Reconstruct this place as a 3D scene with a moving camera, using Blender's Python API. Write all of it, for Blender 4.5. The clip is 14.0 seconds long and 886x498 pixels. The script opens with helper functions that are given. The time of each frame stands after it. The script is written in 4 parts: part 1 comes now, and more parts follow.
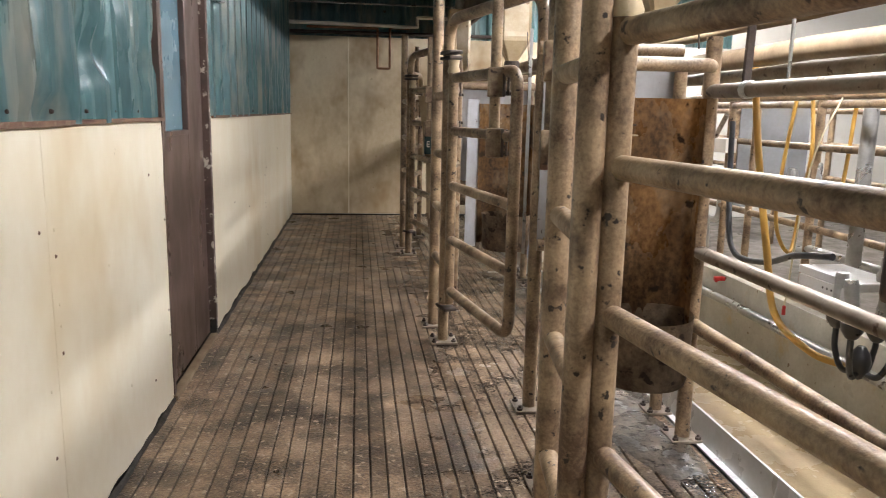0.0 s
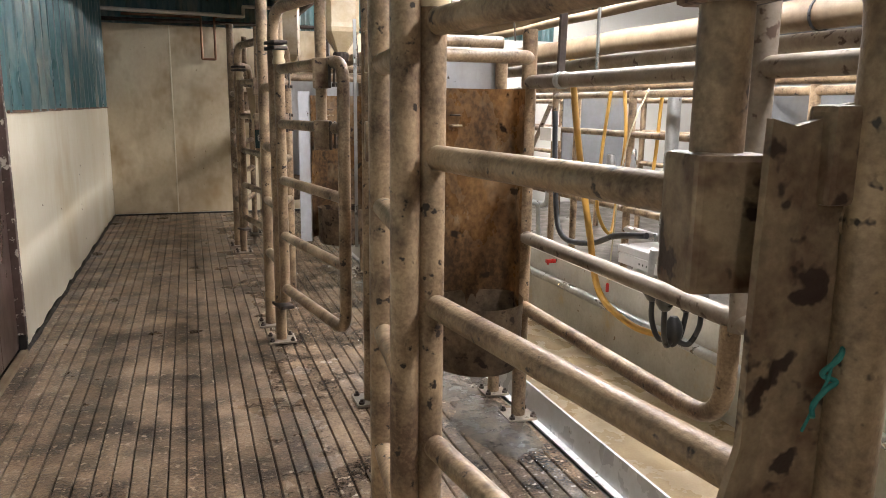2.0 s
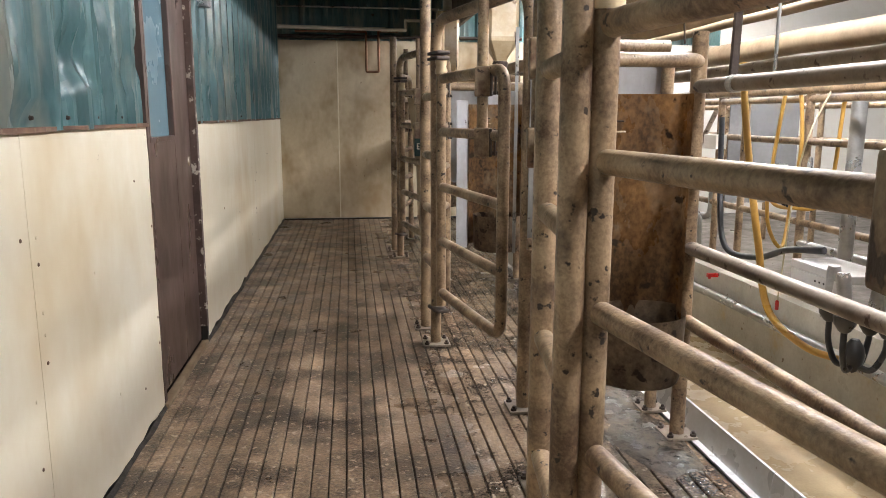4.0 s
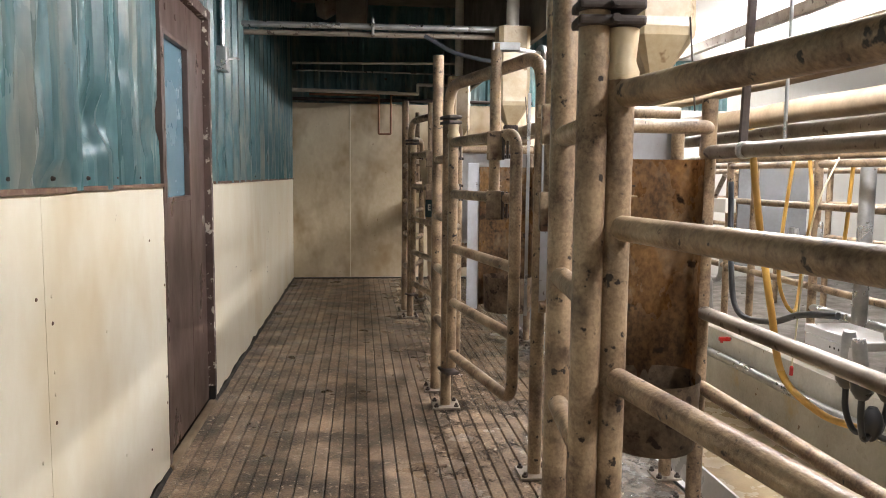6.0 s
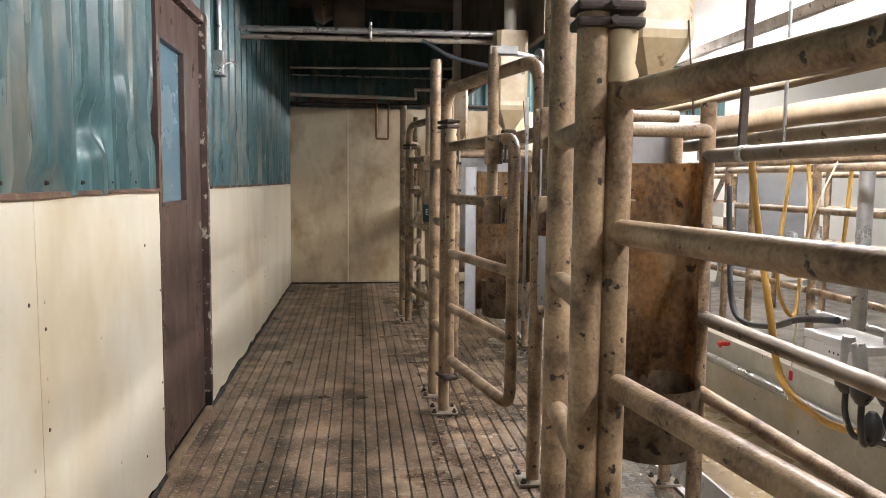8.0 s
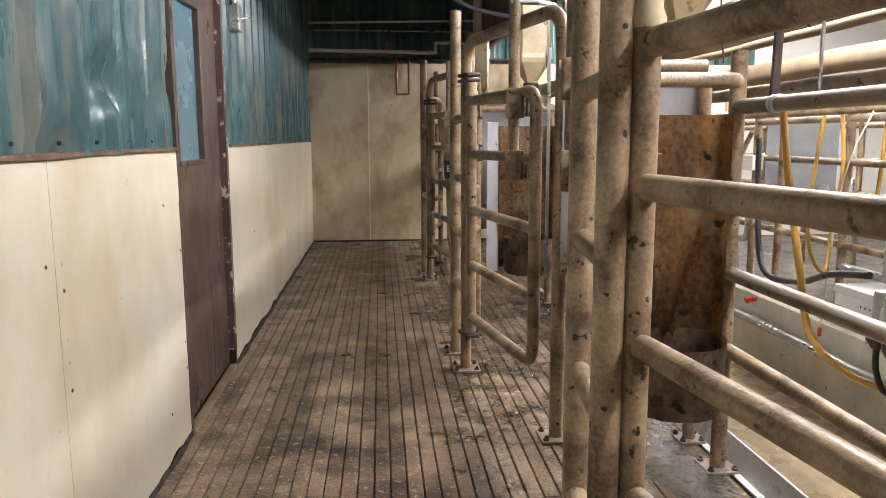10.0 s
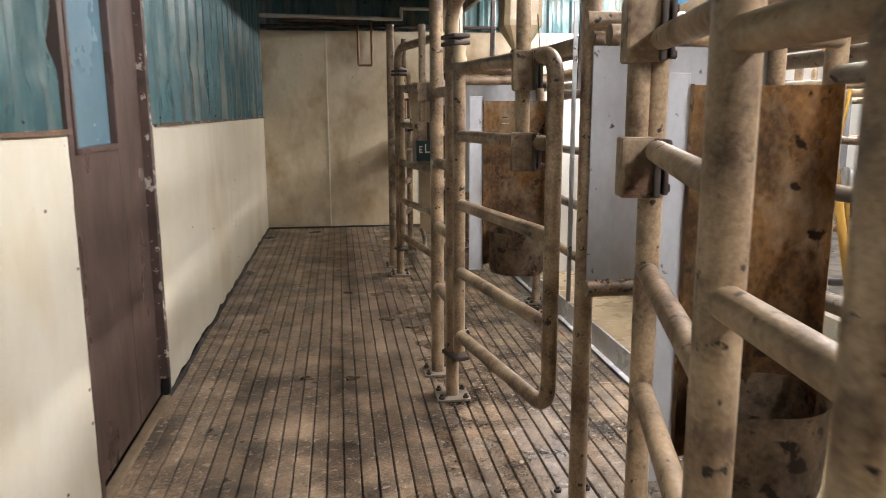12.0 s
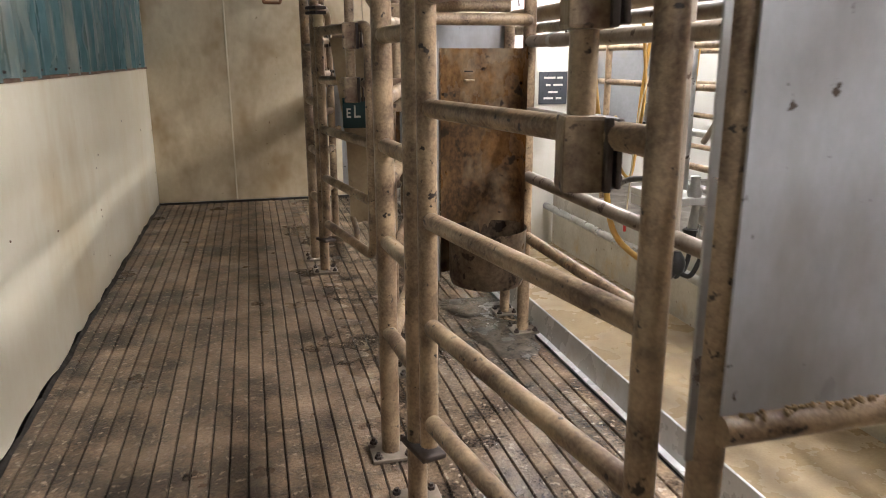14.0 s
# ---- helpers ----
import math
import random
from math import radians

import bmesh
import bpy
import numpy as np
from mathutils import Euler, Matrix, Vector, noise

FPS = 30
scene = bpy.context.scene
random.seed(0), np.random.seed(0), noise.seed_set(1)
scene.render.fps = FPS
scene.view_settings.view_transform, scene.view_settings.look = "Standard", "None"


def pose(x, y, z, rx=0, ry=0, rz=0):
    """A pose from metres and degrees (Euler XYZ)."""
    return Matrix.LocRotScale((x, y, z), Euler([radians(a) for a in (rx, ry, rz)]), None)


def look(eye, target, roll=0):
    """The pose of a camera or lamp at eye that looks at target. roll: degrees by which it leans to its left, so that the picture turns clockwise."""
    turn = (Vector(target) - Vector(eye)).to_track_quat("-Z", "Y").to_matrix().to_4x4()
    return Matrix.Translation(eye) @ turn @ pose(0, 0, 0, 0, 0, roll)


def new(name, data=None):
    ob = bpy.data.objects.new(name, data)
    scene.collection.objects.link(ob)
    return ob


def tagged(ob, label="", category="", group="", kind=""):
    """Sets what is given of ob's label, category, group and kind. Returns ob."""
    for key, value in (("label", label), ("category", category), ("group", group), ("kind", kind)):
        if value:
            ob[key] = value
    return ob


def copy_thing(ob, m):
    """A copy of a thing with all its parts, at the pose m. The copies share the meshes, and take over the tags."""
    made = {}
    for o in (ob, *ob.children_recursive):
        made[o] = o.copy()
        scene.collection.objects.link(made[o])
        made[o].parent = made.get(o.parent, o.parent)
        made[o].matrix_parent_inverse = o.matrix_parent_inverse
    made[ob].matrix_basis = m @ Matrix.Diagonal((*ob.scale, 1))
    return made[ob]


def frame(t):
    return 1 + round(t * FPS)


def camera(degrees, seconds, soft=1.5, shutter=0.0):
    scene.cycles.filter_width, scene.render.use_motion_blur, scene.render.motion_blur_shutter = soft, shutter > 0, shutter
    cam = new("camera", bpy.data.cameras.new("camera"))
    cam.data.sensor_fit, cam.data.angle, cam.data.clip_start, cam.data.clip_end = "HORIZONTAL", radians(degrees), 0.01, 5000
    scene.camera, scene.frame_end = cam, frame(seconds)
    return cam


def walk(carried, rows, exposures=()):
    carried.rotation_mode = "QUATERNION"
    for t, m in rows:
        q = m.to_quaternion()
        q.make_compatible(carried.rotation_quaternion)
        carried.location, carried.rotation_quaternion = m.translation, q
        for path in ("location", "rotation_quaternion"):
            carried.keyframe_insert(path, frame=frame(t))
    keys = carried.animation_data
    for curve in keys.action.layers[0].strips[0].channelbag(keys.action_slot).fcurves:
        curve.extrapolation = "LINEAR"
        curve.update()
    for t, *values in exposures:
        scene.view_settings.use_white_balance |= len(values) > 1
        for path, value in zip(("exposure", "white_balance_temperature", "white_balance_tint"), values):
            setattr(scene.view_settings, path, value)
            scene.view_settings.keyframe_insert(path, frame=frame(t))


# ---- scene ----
cam = camera(62.0, 14.0, soft=0.85, shutter=0.5)
PATH = [
    (0, (0.094, 0.186, 1.269), (0.323, 2.139, 0.905), 1.2),
    (0.5, (0.105, 0.195, 1.267), (0.431, 2.134, 0.906), 1.2),
    (1, (0.138, 0.194, 1.268), (0.647, 2.094, 0.906), 1.4),
    (1.5, (0.16, 0.198, 1.269), (0.773, 2.065, 0.896), 1.1),
    (2, (0.146, 0.201, 1.268), (0.781, 2.059, 0.89), 0.7),
    (2.5, (0.128, 0.206, 1.265), (0.7, 2.085, 0.886), 0.5),
    (3, (0.123, 0.208, 1.265), (0.579, 2.119, 0.891), 0.4),
    (3.5, (0.111, 0.203, 1.261), (0.443, 2.141, 0.894), 0.2),
    (4, (0.114, 0.201, 1.258), (0.358, 2.154, 0.902), 0.1),
    (6.5, (0.099, 0.2, 1.268), (0.324, 2.18, 1.099), 0.6),
    (7, (0.101, 0.208, 1.265), (0.334, 2.187, 1.103), 0.6),
    (9.5, (0.114, 0.241, 1.264), (0.302, 2.214, 0.996), -0.0),
    (10, (0.119, 0.264, 1.262), (0.284, 2.235, 0.962), -0.2),
    (10.5, (0.114, 0.286, 1.265), (0.274, 2.253, 0.94), -0.2),
    (11, (0.109, 0.452, 1.253), (0.277, 2.415, 0.909), -0.4),
    (11.5, (0.076, 0.761, 1.272), (0.3, 2.718, 0.928), -0.3),
    (12, (0.092, 1.013, 1.273), (0.363, 2.961, 0.907), -0.2),
    (12.5, (0.102, 1.325, 1.283), (0.435, 3.258, 0.892), -0.1),
    (13, (0.069, 1.672, 1.285), (0.491, 3.581, 0.865), 0.2),
    (13.5, (0.116, 1.976, 1.283), (0.577, 3.868, 0.828), 0.1),
    (14, (0.163, 2.247, 1.296), (0.641, 4.123, 0.794), -0.2),
]
walk(cam, [(t, look(eye, target, roll)) for t, eye, target, roll in PATH])

# ---- light ----
world = bpy.data.worlds.new("world")
scene.world = world
world.use_nodes = True
world.node_tree.nodes["Background"].inputs[0].default_value = (0.75, 0.85, 1.0, 1)
world.node_tree.nodes["Background"].inputs[1].default_value = 0.25
TUBE_STRENGTH = 310.0
# The x = 1.75 pair is added out of view to brighten the floor.
LAMPS = [(4.2, 3.3), (4.2, 5.5), (4.2, 7.7), (2.9, 8.3), (1.75, 1.1), (1.75, 3.6), (0.35, -1.2)]
LAMP_Z = 2.48


# ---- materials ----
def material(name, base, dark, rough=0.6, metal=0.0, scale=6.0, fine=60.0, spots=None, spot_at=0.62, spot_scale=14.0,
             bump=0.15, grain=0.5, streak=(1, 1, 1), rough_span=0.15, stain=None, stain_at=0.55, stain_scale=1.6, vary=0.0, emission=None):
    """Two scales of noise between base and dark, spots or chips with a hard edge, wide stains, fine relief."""
    m = bpy.data.materials.new(name)
    m.use_nodes = True
    t = m.node_tree
    n, link = t.nodes, t.links.new
    b = n["Principled BSDF"]
    co = n.new("ShaderNodeTexCoord")
    mp = n.new("ShaderNodeMapping")
    mp.inputs["Scale"].default_value = streak
    geo = n.new("ShaderNodeNewGeometry")
    link(geo.outputs["Position"], mp.inputs[0])

    def noise_node(s, detail=5.0, rough_=0.6, vec=mp.outputs[0]):
        q = n.new("ShaderNodeTexNoise")
        q.inputs["Scale"].default_value, q.inputs["Detail"].default_value, q.inputs["Roughness"].default_value = s, detail, rough_
        link(vec, q.inputs["Vector"])
        return q

    def ramp(src, lo, hi):
        q = n.new("ShaderNodeMapRange")
        q.inputs["From Min"].default_value, q.inputs["From Max"].default_value = lo, hi
        link(src, q.inputs["Value"])
        return q.outputs[0]

    def mix(fac, a, c):
        q = n.new("ShaderNodeMix")
        q.data_type = "RGBA"
        if isinstance(fac, float):
            q.inputs[0].default_value = fac
        else:
            link(fac, q.inputs[0])
        for sock, v in ((q.inputs[6], a), (q.inputs[7], c)):
            if isinstance(v, tuple):
                sock.default_value = (*v, 1)
            else:
                link(v, sock)
        return q.outputs[2]

    big = noise_node(scale)
    small = noise_node(fine, 3.0)
    f = n.new("ShaderNodeMath")
    f.operation = "MULTIPLY_ADD"
    link(small.outputs[0], f.inputs[0])
    f.inputs[1].default_value = grain
    link(ramp(big.outputs[0], 0.25, 0.95), f.inputs[2])
    col = mix(ramp(f.outputs[0], 0.2, 1.0), base, dark)
    if stain:
        st = noise_node(stain_scale, 4.0, 0.65)
        col = mix(ramp(st.outputs[0], stain_at, stain_at + 0.22), col, stain)
    if spots:
        sp = noise_node(spot_scale, 3.0, 0.55, geo.outputs["Position"])
        col = mix(ramp(sp.outputs[0], spot_at, spot_at + 0.05), col, spots)
    if vary:
        oi = n.new("ShaderNodeObjectInfo")
        hv = n.new("ShaderNodeHueSaturation")
        vv = n.new("ShaderNodeMapRange")
        vv.inputs["To Min"].default_value, vv.inputs["To Max"].default_value = 1 - vary, 1 + vary
        link(oi.outputs["Random"], vv.inputs["Value"])
        link(vv.outputs[0], hv.inputs["Value"])
        link(col, hv.inputs["Color"])
        col = hv.outputs[0]
    link(col, b.inputs["Base Color"])
    b.inputs["Metallic"].default_value = metal
    rr = n.new("ShaderNodeMapRange")
    rr.inputs["From Min"].default_value, rr.inputs["From Max"].default_value = 0.3, 0.7
    rr.inputs["To Min"].default_value, rr.inputs["To Max"].default_value = max(0.03, rough - rough_span), min(1, rough + rough_span)
    link(big.outputs[0], rr.inputs["Value"])
    link(rr.outputs[0], b.inputs["Roughness"])
    bp = n.new("ShaderNodeBump")
    bp.inputs["Strength"].default_value, bp.inputs["Distance"].default_value = bump, 0.004
    link(f.outputs[0], bp.inputs["Height"])
    link(bp.outputs[0], b.inputs["Normal"])
    return m


def glow(name, colour, strength):
    m = bpy.data.materials.new(name)
    m.use_nodes = True
    b = m.node_tree.nodes["Principled BSDF"]
    b.inputs["Base Color"].default_value = (0.8, 0.8, 0.8, 1)
    b.inputs["Emission Color"].default_value, b.inputs["Emission Strength"].default_value = (*colour, 1), strength
    return m


TAN = material("tan_painted_pipe", (0.52, 0.38, 0.235), (0.105, 0.062, 0.035), 0.42, 0.0, 7, 110, spots=(0.02, 0.012, 0.008), spot_at=0.64, spot_scale=32,
               grain=0.7, stain=(0.055, 0.029, 0.016), stain_at=0.54, stain_scale=11, bump=0.35)
GREY_PIPE = material("worn_galvanised_pipe", (0.34, 0.29, 0.235), (0.15, 0.115, 0.085), 0.42, 0.25, 6, 80, spots=(0.07, 0.04, 0.025), spot_at=0.62, spot_scale=20)
GALV = material("galvanised_steel", (0.55, 0.56, 0.56), (0.34, 0.34, 0.33), 0.35, 0.8, 9, 50)
STEEL = material("stainless_sheet", (0.72, 0.73, 0.75), (0.55, 0.55, 0.54), 0.36, 0.35, 3, 60, spots=(0.16, 0.13, 0.1), spot_at=0.7, spot_scale=16, bump=0.04, stain=(0.45, 0.36, 0.22), stain_at=0.64)
CURB = material("pale_steel_curb", (0.70, 0.71, 0.72), (0.50, 0.50, 0.48), 0.3, 0.15, 4, 60, spots=(0.2, 0.16, 0.11), spot_at=0.68, spot_scale=15, stain=(0.45, 0.36, 0.24), stain_at=0.6, stain_scale=4, bump=0.06)
SHEET = material("grey_white_plastic_sheet", (0.50, 0.51, 0.54), (0.33, 0.33, 0.335), 0.4, 0.0, 3.5, 60, spots=(0.07, 0.05, 0.035), spot_at=0.69, spot_scale=26, bump=0.06,
                 stain=(0.27, 0.245, 0.21), stain_at=0.53, stain_scale=3.0, streak=(1, 1, 0.5))
DIRTY_TAN = material("dirty_tan_plate", (0.40, 0.30, 0.19), (0.10, 0.062, 0.036), 0.5, 0.0, 10, 90, spots=(0.03, 0.014, 0.009), spot_at=0.6, spot_scale=24, bump=0.4,
                     stain=(0.085, 0.036, 0.018), stain_at=0.47, stain_scale=13, grain=0.6)
SHIELD = material("tan_sheet_shield", (0.47, 0.37, 0.24), (0.24, 0.175, 0.105), 0.5, 0.0, 5, 60, spots=(0.05, 0.03, 0.02), spot_at=0.68, spot_scale=18, stain=(0.16, 0.1, 0.06), stain_at=0.58, stain_scale=5, bump=0.1)
RUST = material("iron_dark_rusty", (0.075, 0.055, 0.045), (0.035, 0.026, 0.022), 0.6, 0.3, 12, 90, bump=0.4)
CREAM = material("cream_painted_board", (0.80, 0.75, 0.62), (0.70, 0.62, 0.46), 0.45, 0.0, 1.6, 30, spots=(0.26, 0.17, 0.09), spot_at=0.745, spot_scale=16,
                 stain=(0.60, 0.47, 0.28), stain_at=0.56, stain_scale=1.1, bump=0.06, streak=(1, 1, 0.55))
# Cream with brown grime, darkened further to hold the end wall's shade.
GRIMY_SHADED_CREAM = material("grimy_shaded_cream_board", (0.72, 0.64, 0.48), (0.52, 0.41, 0.26), 0.45, 0.0, 1.8, 30, spots=(0.2, 0.12, 0.06), spot_at=0.72, spot_scale=15,
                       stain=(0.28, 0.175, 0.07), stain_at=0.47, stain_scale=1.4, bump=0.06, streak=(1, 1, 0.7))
TEAL = material("teal_ribbed_metal", (0.20, 0.35, 0.36), (0.05, 0.14, 0.155), 0.32, 0.0, 3.5, 60, spots=(0.1, 0.06, 0.035), spot_at=0.725, spot_scale=17,
                stain=(0.42, 0.42, 0.35), stain_at=0.5, stain_scale=4.5, bump=0.05, streak=(1, 1, 0.25))
RUSTY_EDGE = material("rusty_flaking_edge", (0.2, 0.11, 0.06), (0.09, 0.05, 0.035), 0.7, 0.0, 9, 60, spots=(0.2, 0.14, 0.09), spot_at=0.58, spot_scale=24, bump=0.5)
BROWN = material("brown_painted_door", (0.12, 0.075, 0.062), (0.06, 0.038, 0.032), 0.36, 0.0, 4, 50, stain=(0.15, 0.105, 0.085), stain_at=0.6, stain_scale=5, bump=0.07, streak=(1, 1, 0.4))
PEEL = material("peeling_paint_trim", (0.13, 0.08, 0.065), (0.055, 0.036, 0.03), 0.55, 0.0, 9, 40, spots=(0.55, 0.5, 0.42), spot_at=0.6, spot_scale=22, bump=0.4)
BLACK_DIRT = material("black_dirt", (0.03, 0.025, 0.02), (0.014, 0.012, 0.01), 0.55, 0.0, 14, 60, bump=0.6)
GLASSY = material("dusty_blue_glass", (0.16, 0.26, 0.31), (0.10, 0.18, 0.225), 0.2, 0.0, 2, 20, bump=0.02)
MANGER = material("brown_stained_manger", (0.44, 0.25, 0.105), (0.06, 0.032, 0.016), 0.3, 0.0, 4.5, 55, spots=(0.03, 0.017, 0.01), spot_at=0.62, spot_scale=11,
                  stain=(0.45, 0.36, 0.25), stain_at=0.55, stain_scale=3.6, bump=0.2, streak=(1, 1, 0.75), grain=0.8)
BUCKET = material("dirty_feed_bucket", (0.40, 0.30, 0.2), (0.07, 0.042, 0.025), 0.42, 0.0, 9, 60, spots=(0.035, 0.02, 0.013), spot_at=0.57, spot_scale=16, bump=0.3, grain=0.7)
HOPPER = material("yellowed_plastic_hopper", (0.54, 0.45, 0.3), (0.34, 0.24, 0.12), 0.4, 0.0, 5, 50, spots=(0.2, 0.12, 0.05), spot_at=0.66, spot_scale=11, bump=0.1)
WHITE = material("white_paint", (0.74, 0.73, 0.69), (0.66, 0.63, 0.56), 0.5, 0.0, 2, 40, stain=(0.55, 0.5, 0.4), stain_at=0.62, bump=0.05)
PITWALL = material("white_pit_wall", (0.60, 0.58, 0.51), (0.36, 0.33, 0.26), 0.4, 0.0, 3.2, 40, spots=(0.2, 0.14, 0.08), spot_at=0.68, spot_scale=14, stain=(0.5, 0.36, 0.15), stain_at=0.55, stain_scale=2.5, bump=0.1)
PITFLOOR = material("wet_tan_concrete", (0.46, 0.36, 0.22), (0.2, 0.14, 0.075), 0.3, 0.0, 3, 70, stain=(0.22, 0.17, 0.12), stain_at=0.55, rough_span=0.22, bump=0.3)
DARKFLOOR = material("far_dirty_floor", (0.12, 0.1, 0.08), (0.05, 0.042, 0.035), 0.4, 0.0, 5, 40, bump=0.3)
RUBBER = material("black_rubber", (0.025, 0.025, 0.027), (0.015, 0.015, 0.016), 0.38, 0.0, 9, 60, bump=0.05)
HOSE_GREY = material("grey_rubber_hose", (0.06, 0.066, 0.08), (0.035, 0.038, 0.045), 0.4, 0.0, 9, 60, bump=0.05)
YELLOW = material("amber_milk_hose", (0.56, 0.34, 0.075), (0.38, 0.2, 0.04), 0.36, 0.0, 6, 40, bump=0.04)
CORD = material("pale_cord", (0.7, 0.66, 0.5), (0.55, 0.48, 0.32), 0.7, 0.0, 9, 90)
RED = material("red_plastic", (0.62, 0.03, 0.025), (0.45, 0.02, 0.02), 0.4)
BLUE = material("blue_plastic", (0.08, 0.33, 0.62), (0.06, 0.24, 0.5), 0.4)
TWINE = material("green_twine", (0.03, 0.24, 0.21), (0.015, 0.13, 0.12), 0.7, 0.0, 30, 150, bump=0.6)
PVC = material("white_pvc", (0.72, 0.69, 0.62), (0.55, 0.5, 0.42), 0.45, 0.0, 5, 40)
BEIGE_PIPE = material("insulated_beige_pipe", (0.33, 0.25, 0.16), (0.15, 0.1, 0.06), 0.55, 0.0, 4, 40, spots=(0.2, 0.14, 0.09), spot_at=0.7, spot_scale=9, bump=0.2)
DARKWOOD = material("dark_old_beam", (0.16, 0.13, 0.1), (0.08, 0.06, 0.05), 0.7, 0.0, 4, 50, bump=0.3)
CRUMB = material("feed_crumbs", (0.36, 0.25, 0.13), (0.2, 0.13, 0.07), 0.9, 0.0, 40, 90)
COPPER = material("tarnished_copper", (0.27, 0.14, 0.07), (0.15, 0.08, 0.05), 0.45, 0.5, 8, 40)
GREYWALL = material("grey_washed_wall", (0.22, 0.225, 0.235), (0.11, 0.11, 0.11), 0.6, 0.0, 2, 30, stain=(0.17, 0.14, 0.1), stain_at=0.52)
TUBE_GLOW = glow("tube_glow", (0.99, 0.97, 0.99), TUBE_STRENGTH * 0.72)
FLOOR_FILL_GLOW = glow("floor_fill_tube_glow", (0.98, 0.97, 1.0), TUBE_STRENGTH * 0.92)
# Weak fill for the unseen x = 0.35 lamp behind the camera.
WALKWAY_FILL_GLOW = glow("walkway_fill_tube_glow", (1.0, 0.95, 0.88), TUBE_STRENGTH * 0.12)


def floor_material():
    """Worn grooved concrete: brown and black grime, pale scuffs, washed-wet gloss towards the stalls."""
    m = material("grimy_floor_strip", (0.55, 0.39, 0.255), (0.04, 0.027, 0.02), 0.3, 0.0, 5, 85, spots=(0.38, 0.30, 0.225), spot_at=0.6, spot_scale=34,
                 stain=(0.02, 0.015, 0.012), stain_at=0.48, stain_scale=2.1, bump=1.0, grain=0.8, vary=0.22)
    n, link = m.node_tree.nodes, m.node_tree.links.new
    b = n["Principled BSDF"]
    geo = n.new("ShaderNodeNewGeometry")
    xyz = n.new("ShaderNodeSeparateXYZ")
    link(geo.outputs["Position"], xyz.inputs[0])
    side = n.new("ShaderNodeMapRange")
    side.inputs["From Min"].default_value, side.inputs["From Max"].default_value = 0.2, 0.85
    side.inputs["To Max"].default_value = 0.4
    link(xyz.outputs[0], side.inputs["Value"])
    wet = n.new("ShaderNodeTexNoise")
    wet.inputs["Scale"].default_value, wet.inputs["Detail"].default_value = 3.5, 6.0
    link(geo.outputs["Position"], wet.inputs["Vector"])
    add = n.new("ShaderNodeMath")
    link(wet.outputs[0], add.inputs[0]), link(side.outputs[0], add.inputs[1])
    rough = n.new("ShaderNodeMapRange")
    rough.inputs["From Min"].default_value, rough.inputs["From Max"].default_value = 0.45, 0.8
    rough.inputs["To Min"].default_value, rough.inputs["To Max"].default_value = 0.46, 0.17
    link(add.outputs[0], rough.inputs["Value"])
    link(rough.outputs[0], b.inputs["Roughness"])
    return m


FLOOR = floor_material()


# ---- mesh helpers ----
def part(name, bm, mat, parent=None, label="", smooth=False):
    me = bpy.data.meshes.new(name)
    bm.normal_update()
    bm.to_mesh(me)
    bm.free()
    me.materials.append(mat)
    if smooth:
        me.polygons.foreach_set("use_smooth", [True] * len(me.polygons))
        me.set_sharp_from_angle(angle=radians(38))
    ob = new(name, me)
    if parent is not None:
        ob.parent = parent
    if label:
        ob["label"] = label
    return ob


def thing(name, at, label, category, group=""):
    ob = new(name)
    ob.empty_display_size = 0.1
    ob.location = at
    return tagged(ob, label, category, group)


def box(bm, lo, hi, bevel=0.0):
    vs = bmesh.ops.create_cube(bm, size=1.0)["verts"]
    for v in vs:
        v.co = Vector([lo[i] + (v.co[i] + 0.5) * (hi[i] - lo[i]) for i in range(3)])
    if bevel:
        es = {e for v in vs for e in v.link_edges}
        bmesh.ops.bevel(bm, geom=list(es), offset=bevel, segments=2, affect="EDGES", profile=0.6)
    return bm


def boxed(lo, hi, bevel=0.004):
    return box(bmesh.new(), lo, hi, bevel)


def rounded(points, radius, steps=6):
    """A polyline with its inner corners rounded."""
    pts = [Vector(p) for p in points]
    out = [pts[0]]
    for a, b, c in zip(pts, pts[1:], pts[2:]):
        u, v = (a - b), (c - b)
        d = min(radius, u.length * 0.49, v.length * 0.49)
        p, q = b + u.normalized() * d, b + v.normalized() * d
        for i in range(steps + 1):
            s = i / steps
            out.append((1 - s) ** 2 * p + 2 * s * (1 - s) * b + s * s * q)
    out.append(pts[-1])
    return out


def sweep(bm, points, r, seg=12, caps=True, dent=0.0):
    pts = [Vector(p) for p in points]
    ring_before, side = None, None
    n = len(pts)
    for i, p in enumerate(pts):
        d = (pts[min(i + 1, n - 1)] - pts[max(i - 1, 0)]).normalized()
        if side is None:
            side = d.orthogonal().normalized()
        side = (side - d * side.dot(d)).normalized()
        up = d.cross(side)
        rr = r * (1 + dent * noise.noise(p * 9))
        ring = [bm.verts.new(p + (side * math.cos(2 * math.pi * k / seg) + up * math.sin(2 * math.pi * k / seg)) * rr) for k in range(seg)]
        if ring_before:
            for k in range(seg):
                bm.faces.new((ring_before[k], ring_before[(k + 1) % seg], ring[(k + 1) % seg], ring[k]))
        elif caps:
            bm.faces.new(ring[::-1])
        ring_before = ring
    if caps:
        bm.faces.new(ring_before)
    return bm


def pipe(points, r, bend=0.0, seg=14, dent=0.0):
    return sweep(bmesh.new(), rounded(points, bend) if bend else points, r, seg, True, dent)


